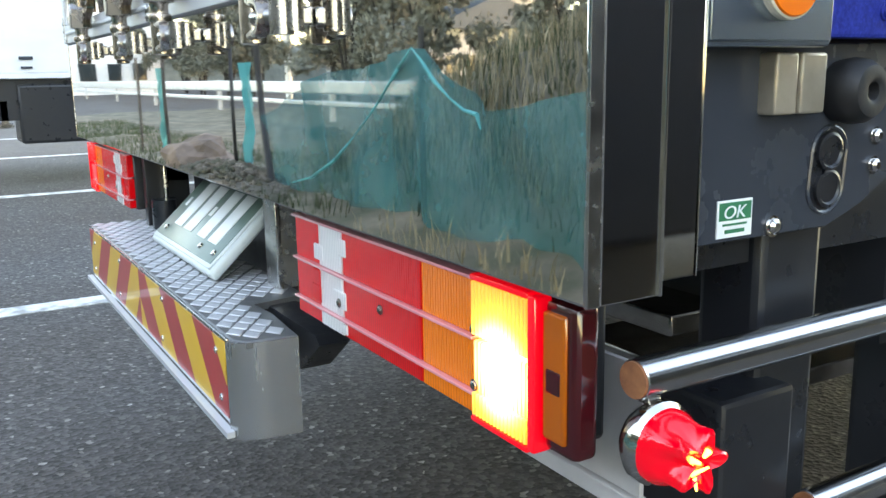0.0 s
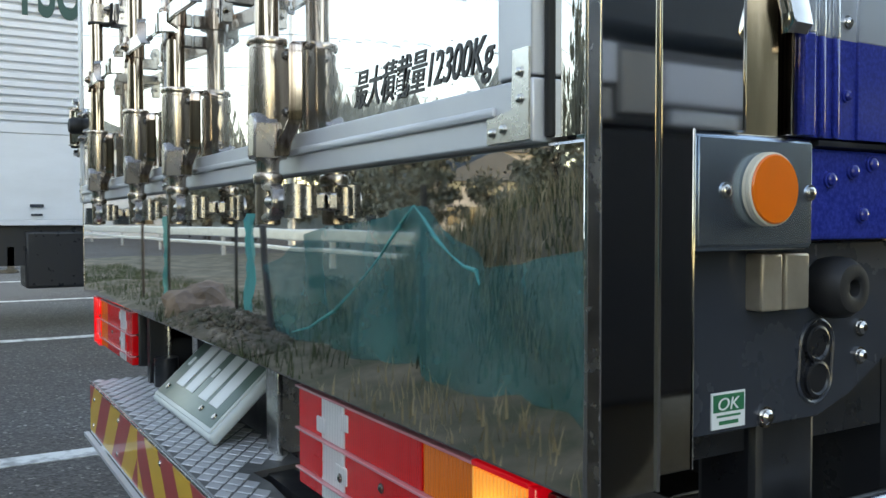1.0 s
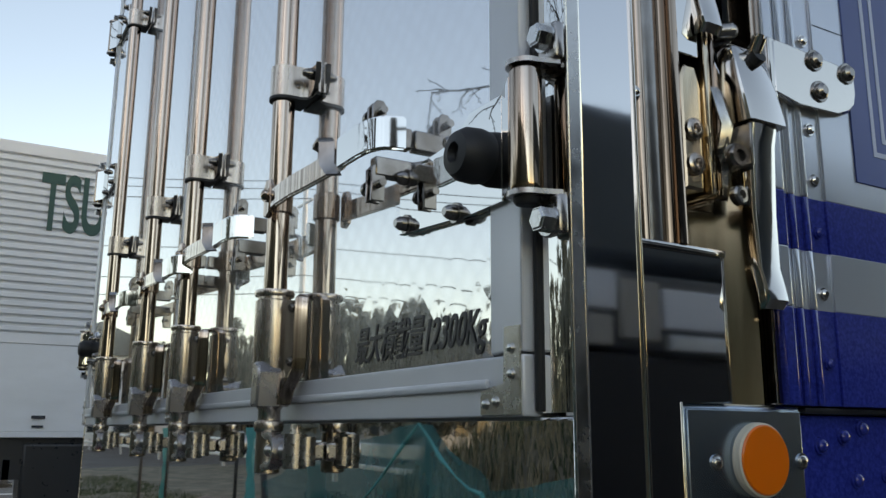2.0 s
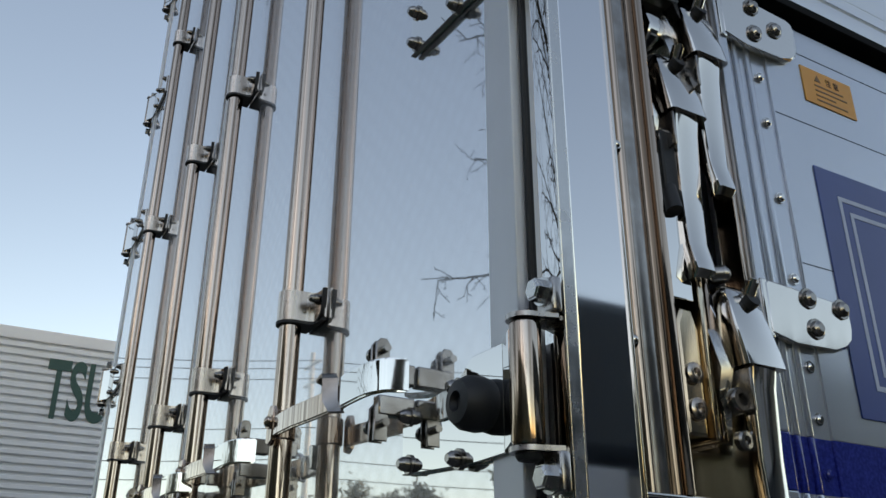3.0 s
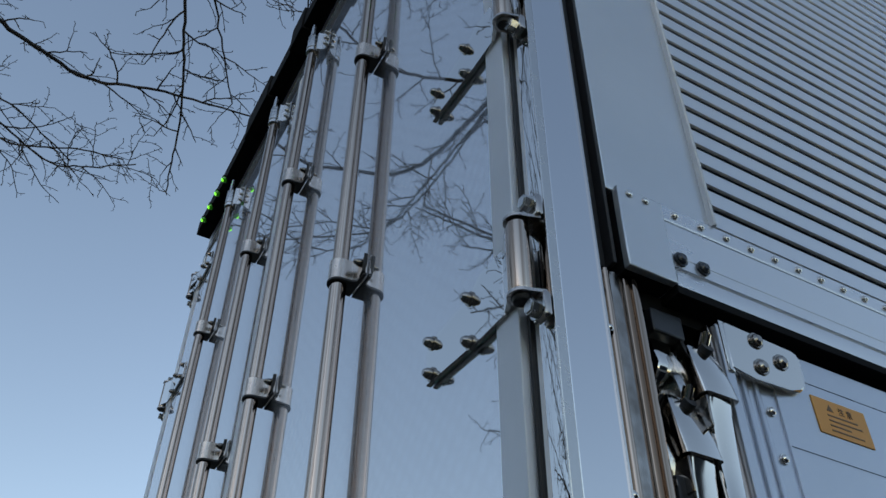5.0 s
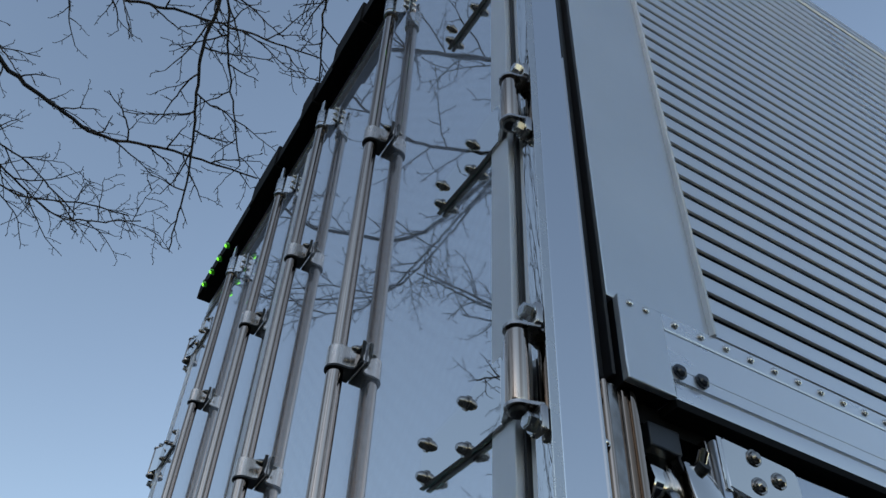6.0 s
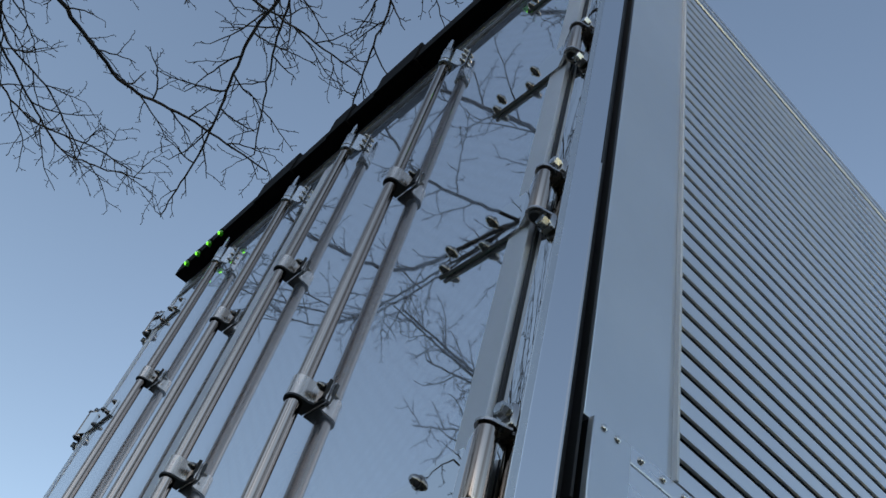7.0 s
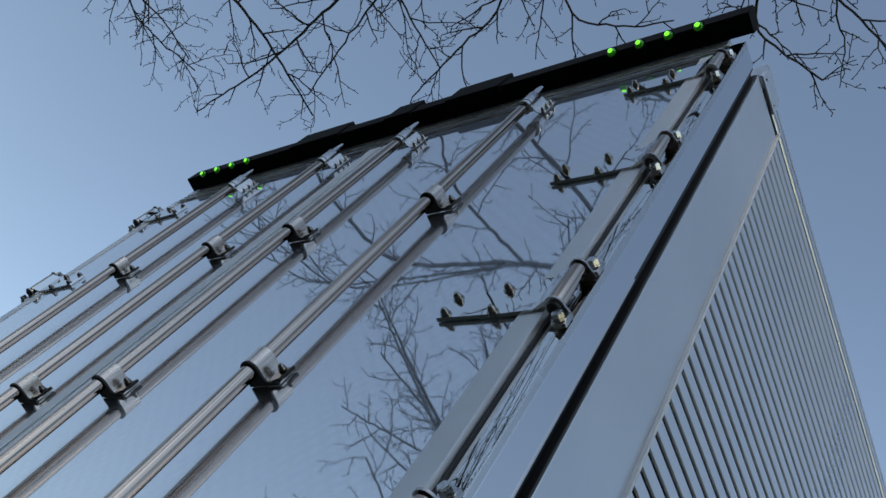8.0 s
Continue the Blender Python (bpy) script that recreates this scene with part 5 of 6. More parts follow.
for along, rad, star in ((0.006, 0.0325, 0.0), (0.016, 0.032, 0.02), (0.026, 0.0275, 0.08), (0.036, 0.023, 0.22), (0.045, 0.0205, 0.38), (0.050, 0.020, 0.45), (0.0515, 0.0175, 0.45), (0.047, 0.009, 0.4)):
    rings.append([bm.verts.new((along, 0.078 + rad * (1 + star * math.cos(5 * 2 * math.pi * k / N)) * math.cos(2 * math.pi * k / N), 0.674 + rad * (1 + star * math.cos(5 * 2 * math.pi * k / N)) * math.sin(2 * math.pi * k / N))) for k in range(N)])
for a, b in zip(rings, rings[1:]):
    for k in range(N):
        bm.faces.new((a[k], a[(k + 1) % N], b[(k + 1) % N], b[k]))
bm.faces.new(rings[-1])
part("star_lens", bm, lit_red, sl, "glowing red star lens")
bm = B()
for a, b, w in (((0.049, 0.064, 0.681), (0.050, 0.074, 0.676), 0.003), ((0.050, 0.084, 0.684), (0.050, 0.078, 0.680), 0.003), ((0.049, 0.066, 0.668), (0.050, 0.084, 0.670), 0.002), ((0.049, 0.070, 0.664), (0.048, 0.074, 0.652), 0.0018)):
    cyl(bm, a, b, w, 8, w * 0.5)
part("bulb", bm, bulb, sl)
bm = B()
box(bm, -0.02, -0.004, 0.07, 0.086, 0.706, 0.716, 0.002)
part("lamp_bracket", bm, dull, sl)

# ---- neighbouring lorry, two bays away ----
lorry = thing("parked_lorry", (-9.7, 1.0, 0), "white box lorry with ribbed upper side parked beyond", "truck")
LX = -8.4
bm = B()
box(bm, LX - 2.45, LX - 0.04, -0.75, 10.5, 1.0, 3.80, 0.02)
box_body = part("box_body", bm, dusty_white, lorry)
bm = B()
sheet(bm, [(-0.042, 0.002), (-0.004, 0.006), (0.002, 0.012), (0.002, 0.046), (-0.004, 0.052), (-0.042, 0.056)], "y", -0.7, 10.4)
RIB = mesh_of("rib", bm, dusty_white)
for k in range(22):
    put("rib", RIB, box_body, (LX, 0, 1.97 + 0.078 * k))
bm = B()
box(bm, LX - 0.042, LX + 0.004, -0.75, 10.5, 3.69, 3.81, 0.01)
box(bm, LX - 0.042, LX + 0.008, -0.75, 10.5, 1.86, 1.955, 0.006)
box(bm, LX - 0.042, LX + 0.006, -0.75, 10.5, 1.0, 1.05, 0.006)
part("body_rail", bm, white, box_body)
bm = B()
box(bm, LX - 0.041, LX - 0.002, -0.75, 10.5, 1.052, 1.858, 0.004)
part("gate_panel", bm, dusty_white, box_body)
for y in (-0.3, 0.45, 1.1, 2.0, 3.2):
    for z0, z1, h in ((1.17, 1.20, 0.06), (1.09, 1.11, 0.05)):
        bm = B()
        box(bm, LX + 0.002, LX + 0.02, y - h, y + h, z0, z1, 0.004)
        part("gate_catch", bm, frame_paint, box_body)
bm = B()
box(bm, LX - 2.3, LX - 0.08, -0.6, 10.5, 0.62, 0.995)
part("chassis", bm, black, lorry)
bm = B()
box(bm, LX - 0.6, LX - 0.06, 0.35, 1.5, 0.40, 0.95, 0.03)
part("fuel_tank", bm, black, lorry)
bm = B()
box(bm, LX - 0.2, LX - 0.08, -0.6, 0.3, 0.55, 0.6, 0.01)
for y in (-0.55, -0.1, 0.2):
    box(bm, LX - 0.14, LX - 0.08, y, y + 0.06, 0.55, 0.8)
part("side_guard", bm, dull, lorry)
for y in (3.2, 4.4, 9.6):
    bm = B()
    lathe(bm, [(0.3, -0.14), (0.47, -0.14), (0.5, -0.1), (0.5, 0.1), (0.47, 0.14), (0.3, 0.14)], "x", (LX - 0.3, y, 0.5), 28)
    part("tyre", bm, rubber, lorry)
lettering("side_letters", "TSU", 0.80, letter_green, box_body, Matrix.Translation((LX + 0.006, 0.27, 2.975)) @ FLANK, 0.002, "dark green block letters", 0.0, 0.60, 0.018)

# ---- lorry standing on the right, seen only in the polished flank ----
other = thing("dark_lorry", (2.6, 3, 0), "small dark slate lorry with pale boxes and black skirts", "truck")
bm = B()
box(bm, 1.77, 3.5, 0.45, 4.9, 1.66, 2.285, 0.07, segments=4)
part("box_body", bm, slate, other)
bm = B()
box(bm, 1.765, 3.5, 0.6, 4.9, 1.36, 1.655, 0.02)
part("lower_panel", bm, lorry_grey, other)
# made-up pale boxes that give the flank its light mirrored shapes
for y0, y1, z0, z1, m in ((0.62, 1.28, 1.44, 1.65, dusty_white), (1.30, 1.62, 1.50, 1.64, dusty_white), (1.64, 1.84, 1.40, 1.62, wall_beige), (1.30, 1.60, 1.37, 1.48, wall_beige), (1.86, 2.30, 1.45, 1.60, dusty_white), (1.88, 2.25, 1.37, 1.43, galv), (2.33, 2.52, 1.38, 1.54, galv), (2.55, 3.4, 1.40, 1.57, dusty_white), (3.45, 3.9, 1.38, 1.60, wall_beige), (3.95, 4.8, 1.42, 1.60, galv)):
    bm = B()
    box(bm, 1.735, 1.766, y0, y1, z0, z1, 0.008)
    part("pale_box", bm, m, other)
bm = B()
box(bm, 1.76, 3.45, 0.6, 6.3, 0.36, 1.355, 0.03)
part("skirt", bm, skirt_navy, other)
bm = B()
box(bm, 1.78, 3.5, 5.0, 6.4, 0.4, 2.1, 0.15)
part("cab", bm, slate, other)
for y in (1.6, 5.6):
    bm = B()
    lathe(bm, [(0.2, -0.1), (0.31, -0.1), (0.34, -0.07), (0.34, 0.07), (0.31, 0.1), (0.2, 0.1)], "x", (1.90, y, 0.34), 28)
    part("tyre", bm, rubber, other)

# ---- bank behind the truck: soil, net fence, weeds, rubble, trees ----
rng = random.Random(4)


def bank_z(x, d):
    """Height of the bank at x, d metres back from its foot."""
    rise = max(0.0, min(1.0, (x + 8.5) / 4.0))
    rise = rise * rise * (3 - 2 * rise)
    e = max(0.0, d + 0.4)
    steep = max(0.0, min(1.0, (d - 0.35) / 1.5))
    # the last term adds an unseen rise that keeps the sun off the truck
    return -0.02 + 0.22 * min(1, e / 1.0) * (0.3 + 0.7 * rise) + rise * (0.95 * steep * steep * (3 - 2 * steep) + 0.20 * max(0.0, d - 1.6)) + max(0.0, min(1.0, (x + 3.5) / 3.0)) * 0.45 * max(0.0, d - 4.0)


bm = B()
NX, NY = 60, 26
grid = []
for i in range(NX + 1):
    row = []
    for j in range(NY + 1):
        x, d = -26 + 40 * i / NX, 14 * (j / NY) ** 1.6 - 0.4
        z = bank_z(x, d)
        z += 0.10 * noise.noise((x * 0.8, d * 0.8, 0)) * min(1, d + 0.4)
        row.append(bm.verts.new((x, -1.75 - d, z)))
    grid.append(row)
for i in range(NX):
    for j in range(NY):
        bm.faces.new((grid[i][j], grid[i + 1][j], grid[i + 1][j + 1], grid[i][j + 1]))
bank = part("bank", bm, soil, None, smooth=60)
tagged(bank, "rough earth bank with dry soil behind the truck", "bank", kind="structure")




def blades(name, count, x0, x1, d0, d1, h0, h1, mat, label):
    """Tufts of upright blades over a stretch of the bank."""
    verts, faces = [], []
    for _ in range(count):
        x, d = rng.uniform(x0, x1), rng.uniform(d0, d1)
        z = bank_z(x, d) - 0.02
        h, a, lean = rng.uniform(h0, h1), rng.uniform(0, 6.283), rng.uniform(0.1, 0.5)
        w = rng.uniform(0.003, 0.008)
        ux, uy = math.cos(a) * w, math.sin(a) * w
        lx, ly = -math.sin(a) * lean * h, math.cos(a) * lean * h
        n = len(verts)
        verts += [(x - ux, -1.75 - d - uy, z), (x + ux, -1.75 - d + uy, z), (x + lx * 0.4 + ux * 0.7, -1.75 - d + ly * 0.4 + uy * 0.7, z + 0.6 * h),
                  (x + lx * 0.4 - ux * 0.7, -1.75 - d + ly * 0.4 - uy * 0.7, z + 0.6 * h), (x + lx, -1.75 - d + ly, z + h)]
        faces += [(n, n + 1, n + 2, n + 3), (n + 3, n + 2, n + 4)]
    me = bpy.data.meshes.new(name)
    me.from_pydata(verts, [], faces)
    me.materials.append(mat)
    return tagged(put(name, me), label, "grass", kind="stuff")


blades("dry_grass", 15000, -7.5, 8.0, 0.6, 3.4, 0.10, 0.30, straw, "tall dry straw-coloured grass on the bank")
blades("weeds", 14000, -6.2, 8.0, 0.3, 3.8, 0.08, 0.24, weed, "low green weeds on the bank")
blades("dry_grass", 420, -4.2, 0.5, -0.25, 0.15, 0.05, 0.2, straw, "dry grass tuft before the net")
blades("weeds", 500, -9.0, -4.5, -0.3, 0.2, 0.06, 0.2, weed, "low weeds before the net")
blades("dry_grass", 6000, -20.0, -6.5, 0.0, 1.6, 0.03, 0.13, weed, "sparse green verge grass")

bm = B()
for k in range(900):
    a, r = rng.uniform(0, 6.283), 1.0 * math.sqrt(rng.random())
    x, y = -6.9 + 1.35 * r * math.cos(a), -1.8 + 0.5 * r * math.sin(a)
    z = 0.22 * (1 - r * r) + 0.03
    s = rng.uniform(0.015, 0.045)
    m = Matrix.Translation((x, y, z)) @ Euler((rng.random() * 6, rng.random() * 6, 0)).to_matrix().to_4x4() @ Matrix.Diagonal((s, s * 0.8, s * 0.6, 1))
    bmesh.ops.create_icosphere(bm, subdivisions=1, radius=1.0, matrix=m)
bmesh.ops.create_icosphere(bm, subdivisions=3, radius=1.0, matrix=Matrix.Translation((-6.9, -1.8, 0.0)) @ Matrix.Diagonal((1.35, 0.5, 0.21, 1)))
tagged(part("rubble_heap", bm, rubble, None, smooth=0), "low heap of broken rubble at the bank's foot", "rubble", kind="stuff")

bm = B()
bmesh.ops.create_icosphere(bm, subdivisions=3, radius=1.0)
for v in bm.verts:
    v.co *= 1 + 0.45 * noise.noise(v.co * 1.3) + 0.20 * noise.noise(v.co * 3.4)
bmesh.ops.transform(bm, matrix=Matrix.Translation((-8.9, -2.15, 0.10)) @ Matrix.Diagonal((0.42, 0.34, 0.27, 1)), verts=bm.verts)
tagged(part("boulder", bm, boulder_stone, None, smooth=0), "brown weathered boulder by the rubble heap", "boulder")

fence = thing("net_fence", (-3.0, -2.05, 0), "sagging teal net hung along thin dark posts", "fence")
POSTS = (-11.5, -10.0, -7.4, -6.2, -4.85, -3.84, -2.3, 0.9)
for x in POSTS:
    bm = B()
    lean = rng.uniform(-0.06, 0.06)
    if x == -6.2:            # a bent pole, thicker than the rest
        bend = [Vector((-6.6, -2.02, 1.5)), Vector((-6.58, -2.02, 1.0)), Vector((-6.5, -2.0, 0.7)), Vector((-6.32, -1.96, 0.4)), Vector((-6.12, -1.92, 0.15)), Vector((-6.05, -1.9, 0.0))]
        for a, b in zip(bend, bend[1:]):
            cyl(bm, a, b, 0.030, 10)
    else:
        cyl(bm, (x, -2.05, 0), (x + lean, -2.05, 0.42 if x == -4.85 else 1.25), 0.018, 8)
    part("post", bm, rubber, fence)
bm = B()
cols = 80
top, rowsn = [], 14
gridv = []
for i in range(cols + 1):
    x = -6.45 + 8.45 * i / cols
    # the top edge sags between the posts and drops off at the far end
    stops = ((-6.45, 0.66), (-5.9, 0.86), (-5.24, 0.99), (-4.4, 1.06), (-3.84, 1.14), (-3.5, 0.92), (-3.16, 0.78), (-2.8, 0.82), (-2.3, 0.92), (-0.7, 0.74), (0.9, 0.95), (2.1, 0.8))
    ztop = next(za + (zb - za) * (x - xa) / (xb - xa) for (xa, za), (xb, zb) in zip(stops, stops[1:]) if x <= xb + 1e-6)
    col = []
    for j in range(rowsn + 1):
        f = j / rowsn
        z = 0.12 + (ztop - 0.12) * f
        col.append(bm.verts.new((x, -2.03 + 0.05 * math.sin(5 * x + 3 * f) + 0.03 * math.sin(13 * x - 2 * f), z)))
    gridv.append(col)
for i in range(cols):
    for j in range(rowsn):
        bm.faces.new((gridv[i][j], gridv[i + 1][j], gridv[i + 1][j + 1], gridv[i][j + 1]))
part("net", bm, net_mat, fence, "translucent teal netting", smooth=60)


def hem(points):
    """A bunched fold of the net, drawn along a run of places."""
    b = B()
    for k, (p, s) in enumerate(zip(points, points[1:])):
        cyl(b, p, s, 0.004 + 0.004 * (k % 3), 7, 0.004 + 0.004 * ((k + 1) % 3))
    part("net_hem", b, hem_mat, fence, "bunched teal net edge")


hem([(-5.75, -1.96, 0.18), (-5.35, -1.95, 0.26), (-4.95, -1.95, 0.42), (-4.63, -1.95, 0.60), (-4.25, -1.95, 0.82), (-3.98, -1.96, 1.02), (-3.84, -1.97, 1.13)])
hem([(-3.84, -1.97, 1.13), (-3.72, -1.97, 1.05), (-3.58, -1.97, 0.94), (-3.42, -1.97, 0.85), (-3.28, -1.97, 0.79), (-3.16, -1.97, 0.77), (-3.13, -1.97, 0.70)])
for x in (-7.2, -10.3):
    bm = B()
    g = [[bm.verts.new((x + 0.10 + 0.24 * i / 4 * (0.4 + 0.6 * j / 8), -2.05 + 0.03 * math.sin(i * 2 + j), 0.15 + 0.95 * j / 8)) for j in range(9)] for i in range(5)]
    for i in range(4):
        for j in range(8):
            bm.faces.new((g[i][j], g[i + 1][j], g[i + 1][j + 1], g[i][j + 1]))
    part("net_strip", bm, hem_mat, fence, smooth=60)


# ---- trees ----
def limb(verts, faces, path, radii, n):
    base = len(verts)
    for k, p in enumerate(path):
        d = (path[min(k + 1, len(path) - 1)] - path[max(k - 1, 0)]).normalized()
        q = d.to_track_quat("Z", "Y")
        for i in range(n):
            a = 2 * math.pi * i / n
            v = p + q @ Vector((radii[k] * math.cos(a), radii[k] * math.sin(a), 0))
            verts.append(v[:])
    for k in range(len(path) - 1):
        for i in range(n):
            a, b = base + k * n + i, base + k * n + (i + 1) % n
            faces.append((a, b, b + n, a + n))


def run_of(start, way, length, step, wobble, lift, r):
    """A wavering run of places from start: each step kinks to the other side, and the end lifts or droops."""
    d = way.normalized()
    side = d.cross(Vector((r.gauss(0, 1), r.gauss(0, 1), r.gauss(0, 1)))).normalized()
    path, p = [start.copy()], start.copy()
    for k in range(max(2, round(length / step))):
        kink = side * (wobble if k % 2 else -wobble)
        d = (d + kink + Vector((r.gauss(0, wobble), r.gauss(0, wobble), r.gauss(lift, wobble))) * 0.7).normalized()
        p = p + d * step
        path.append(p.copy())
    return path


def smooth_run(points, step, r):
    """A limb drawn softly through a few places."""
    pts = [Vector(p) for p in points]
    pts = [pts[0] * 2 - pts[1]] + pts + [pts[-1] * 2 - pts[-2]]
    out = []
    for a, b, c, d in zip(pts, pts[1:], pts[2:], pts[3:]):
        n = max(2, round((c - b).length / step))
        for k in range(n):
            t = k / n
            v = 0.5 * (2 * b + (c - a) * t + (2 * a - 5 * b + 4 * c - d) * t * t + (3 * b - a - 3 * c + d) * t ** 3)
            out.append(v + Vector((r.gauss(0, 1), r.gauss(0, 1), r.gauss(0, 1))) * step * 0.06)
    return out + [pts[-2]]


GAP = (0.115, 0.078, 0.042)                       # how far apart the shoots of each order stand
REACH = ((0.25, 0.8), (0.10, 0.34), (0.014, 0.045))
THICK = (0.0074, 0.0044, 0.0030)


def sprout(out, path, radii, order, r, keep, start=0.0):
    """One limb, branch or twig with the shoots along it, down to short budded spurs; out holds (order, path, radii)."""
    out.append((order, path, radii))
    if order > 2:
        return
    side, left, gone = 1, r.uniform(0.3, 1.0) * GAP[order], 0.0
    total = sum((b - a).length for a, b in zip(path, path[1:]))
    for k in range(1, len(path)):
        left -= (path[k] - path[k - 1]).length
        gone += (path[k] - path[k - 1]).length
        if left > 0 or gone < start:
            continue
        left = GAP[order] * r.uniform(0.55, 1.5)
        side = -side
        d = (path[k] - path[k - 1]).normalized()
        across = d.cross(Vector((r.gauss(0, 0.5), r.gauss(0, 0.5), 1.0))).normalized() * side + Vector((0, 0, r.gauss(-0.1, 0.45)))
        way = d * r.uniform(0.45, 1.0) + across * r.uniform(0.6, 1.0)
        if order == 2:
            n = r.uniform(*REACH[2])
            tip = path[k] + way.normalized() * n
            out.append((3, [path[k], path[k].lerp(tip, 0.6), tip.lerp(path[k], 0.12), tip], [0.0026, 0.0024, 0.0040, 0.0018]))
            continue
        length = r.uniform(*REACH[order]) * (1.0 - 0.55 * gone / max(total, 0.01)) * (1.25 if order == 0 else 1.0)
        run = run_of(path[k], way, length, 0.050 if order == 0 else 0.032, 0.17, -0.01, r)
        if keep(run[-1]):
            thick = min(THICK[order], radii[k] * 0.85)
            sprout(out, run, [max(0.0026, thick * (1 - 0.55 * i / (len(run) - 1))) for i in range(len(run))], order + 1, r, keep)


def limb_of(out, points, r0, r1, r, keep, start=0.0):
    path = smooth_run(points, 0.07, r)
    sprout(out, path, [r0 + (r1 - r0) * k / (len(path) - 1) for k in range(len(path))], 0, r, keep, start)


def over_roof(p):
    """Twigs hang over the truck's rear edge and stay clear above it."""
    return p.z > 4.6 and p.y < 1.3


def behind(p):
    """Twigs of the limbs over the bank stay behind the truck."""
    return p.z > 2.2 and p.y < -1.2


r = random.Random(11)
bare = thing("bare_tree", (1.4, -4.8, 0), "tall leafless tree with dark spreading drooping branches", "tree")
out = []
tv, tf = [], []
limb(tv, tf, [Vector((1.5, -5.0, 1.2)), Vector((1.4, -4.8, 2.4)), Vector((1.25, -4.6, 3.4)), Vector((1.2, -4.4, 4.4)), Vector((1.1, -4.2, 5.4)), Vector((1.1, -4.0, 6.6))], [0.2, 0.17, 0.15, 0.13, 0.09, 0.06], 14)
me = bpy.data.meshes.new("trunk")
me.from_pydata(tv, [], tf)
me.materials.append(bark)
me.transform(Matrix.Translation((-1.4, 4.8, 0)))
put("trunk", me, bare, (1.4, -4.8, 0))
# the limbs that reach over the truck
limb_of(out, [(1.2, -4.4, 4.4), (-0.5, -3.5, 6.0), (-2.0, -2.5, 6.8), (-3.1, -2.2, 7.0), (-4.0, -1.8, 6.6), (-4.23, -1.18, 6.47), (-4.24, -0.84, 6.4), (-4.0, -0.4, 6.3), (-3.81, 0.28, 6.2)], 0.055, 0.006, r, over_roof, 1.5)
limb_of(out, [(-2.0, -2.5, 6.8), (-2.3, -1.4, 6.75), (-2.58, -0.57, 6.5), (-3.09, -0.45, 6.3), (-3.87, -0.21, 6.1), (-4.6, -0.08, 5.9)], 0.022, 0.005, r, over_roof, 0.6)
limb_of(out, [(-2.3, -1.4, 6.75), (-2.63, -0.56, 6.6), (-3.11, -0.26, 6.4), (-3.76, 0.12, 6.2)], 0.013, 0.005, r, over_roof, 0.5)
limb_of(out, [(-3.1, -2.2, 7.0), (-3.37, -1.33, 6.9), (-3.16, -0.69, 6.8), (-2.99, -0.15, 6.7), (-2.85, 0.3, 6.6)], 0.017, 0.005, r, over_roof, 0.4)
limb_of(out, [(-3.1, -2.2, 7.0), (-4.5, -1.9, 6.45), (-4.61, -1.26, 6.2), (-4.74, -0.8, 6.0)], 0.012, 0.005, r, over_roof, 0.9)
limb_of(out, [(-3.1, -2.2, 7.0), (-4.9, -1.9, 6.6), (-5.15, -1.37, 6.35), (-4.8, -0.8, 6.2), (-4.63, -0.45, 6.1)], 0.013, 0.005, r, over_roof, 1.2)
limb_of(out, [(-4.9, -1.9, 6.6), (-5.37, -1.06, 6.5), (-5.15, -0.74, 6.35), (-4.74, -0.35, 6.2)], 0.010, 0.005, r, over_roof, 0.4)
limb_of(out, [(1.1, -4.0, 6.4), (-0.4, -2.2, 7.2), (-1.7, -0.9, 7.0), (-2.22, 0.0, 6.7), (-2.51, 0.18, 6.45), (-3.0, 0.4, 6.35)], 0.030, 0.005, r, over_roof, 1.2)
limb_of(out, [(-1.7, -0.9, 7.0), (-1.89, 0.19, 6.9), (-1.57, 0.44, 6.8), (-1.16, 0.5, 6.7)], 0.013, 0.005, r, over_roof, 0.3)
limb_of(out, [(1.1, -4.2, 5.4), (0.6, -2.4, 6.3), (-0.3, -0.5, 6.6), (-0.56, 0.4, 6.45), (-0.60, 0.63, 6.33), (-0.32, 0.95, 6.2)], 0.026, 0.006, r, over_roof, 2.2)
limb_of(out, [(-0.3, -0.5, 6.6), (-0.3, 0.4, 6.65), (-0.09, 0.83, 6.55), (0.1, 1.2, 6.5)], 0.012, 0.005, r, over_roof, 0.3)
# and those that droop behind its rear edge
droop = random.Random(23)
limb_of(out, [(1.1, -4.2, 5.4), (0.2, -2.8, 6.0), (-0.5, -1.7, 6.05), (-0.85, -1.1, 5.95), (-0.8, -0.75, 6.05)], 0.020, 0.005, droop, over_roof, 1.2)
limb_of(out, [(-0.5, -1.7, 6.05), (-0.9, -1.3, 5.6), (-1.05, -1.2, 5.2), (-1.1, -1.15, 4.8)], 0.012, 0.005, droop, over_roof, 1.0)
limb_of(out, [(-0.2, -2.2, 6.0), (-0.7, -1.5, 5.5), (-1.2, -1.35, 5.3), (-1.5, -1.3, 5.0)], 0.012, 0.005, droop, over_roof, 1.0)


def leave(out, tree):
    """Makes the meshes of a tree's limbs, branches and twigs."""
    for group, name, sides in (((0,), "limb", 8), ((1, 2), "branch", 5), ((3,), "twig_mass", 4)):
        v, f = [], []
        for order, path, radii in out:
            if order in group:
                limb(v, f, path, radii, sides)
        m = bpy.data.meshes.new(name)
        m.from_pydata([Vector(p) - WHERE[tree.name] for p in v], [], f)
        m.materials.append(bark)
        tagged(put(name, m, tree, WHERE[tree.name]), kind="" if name == "limb" else "stuff")


leave(out, bare)
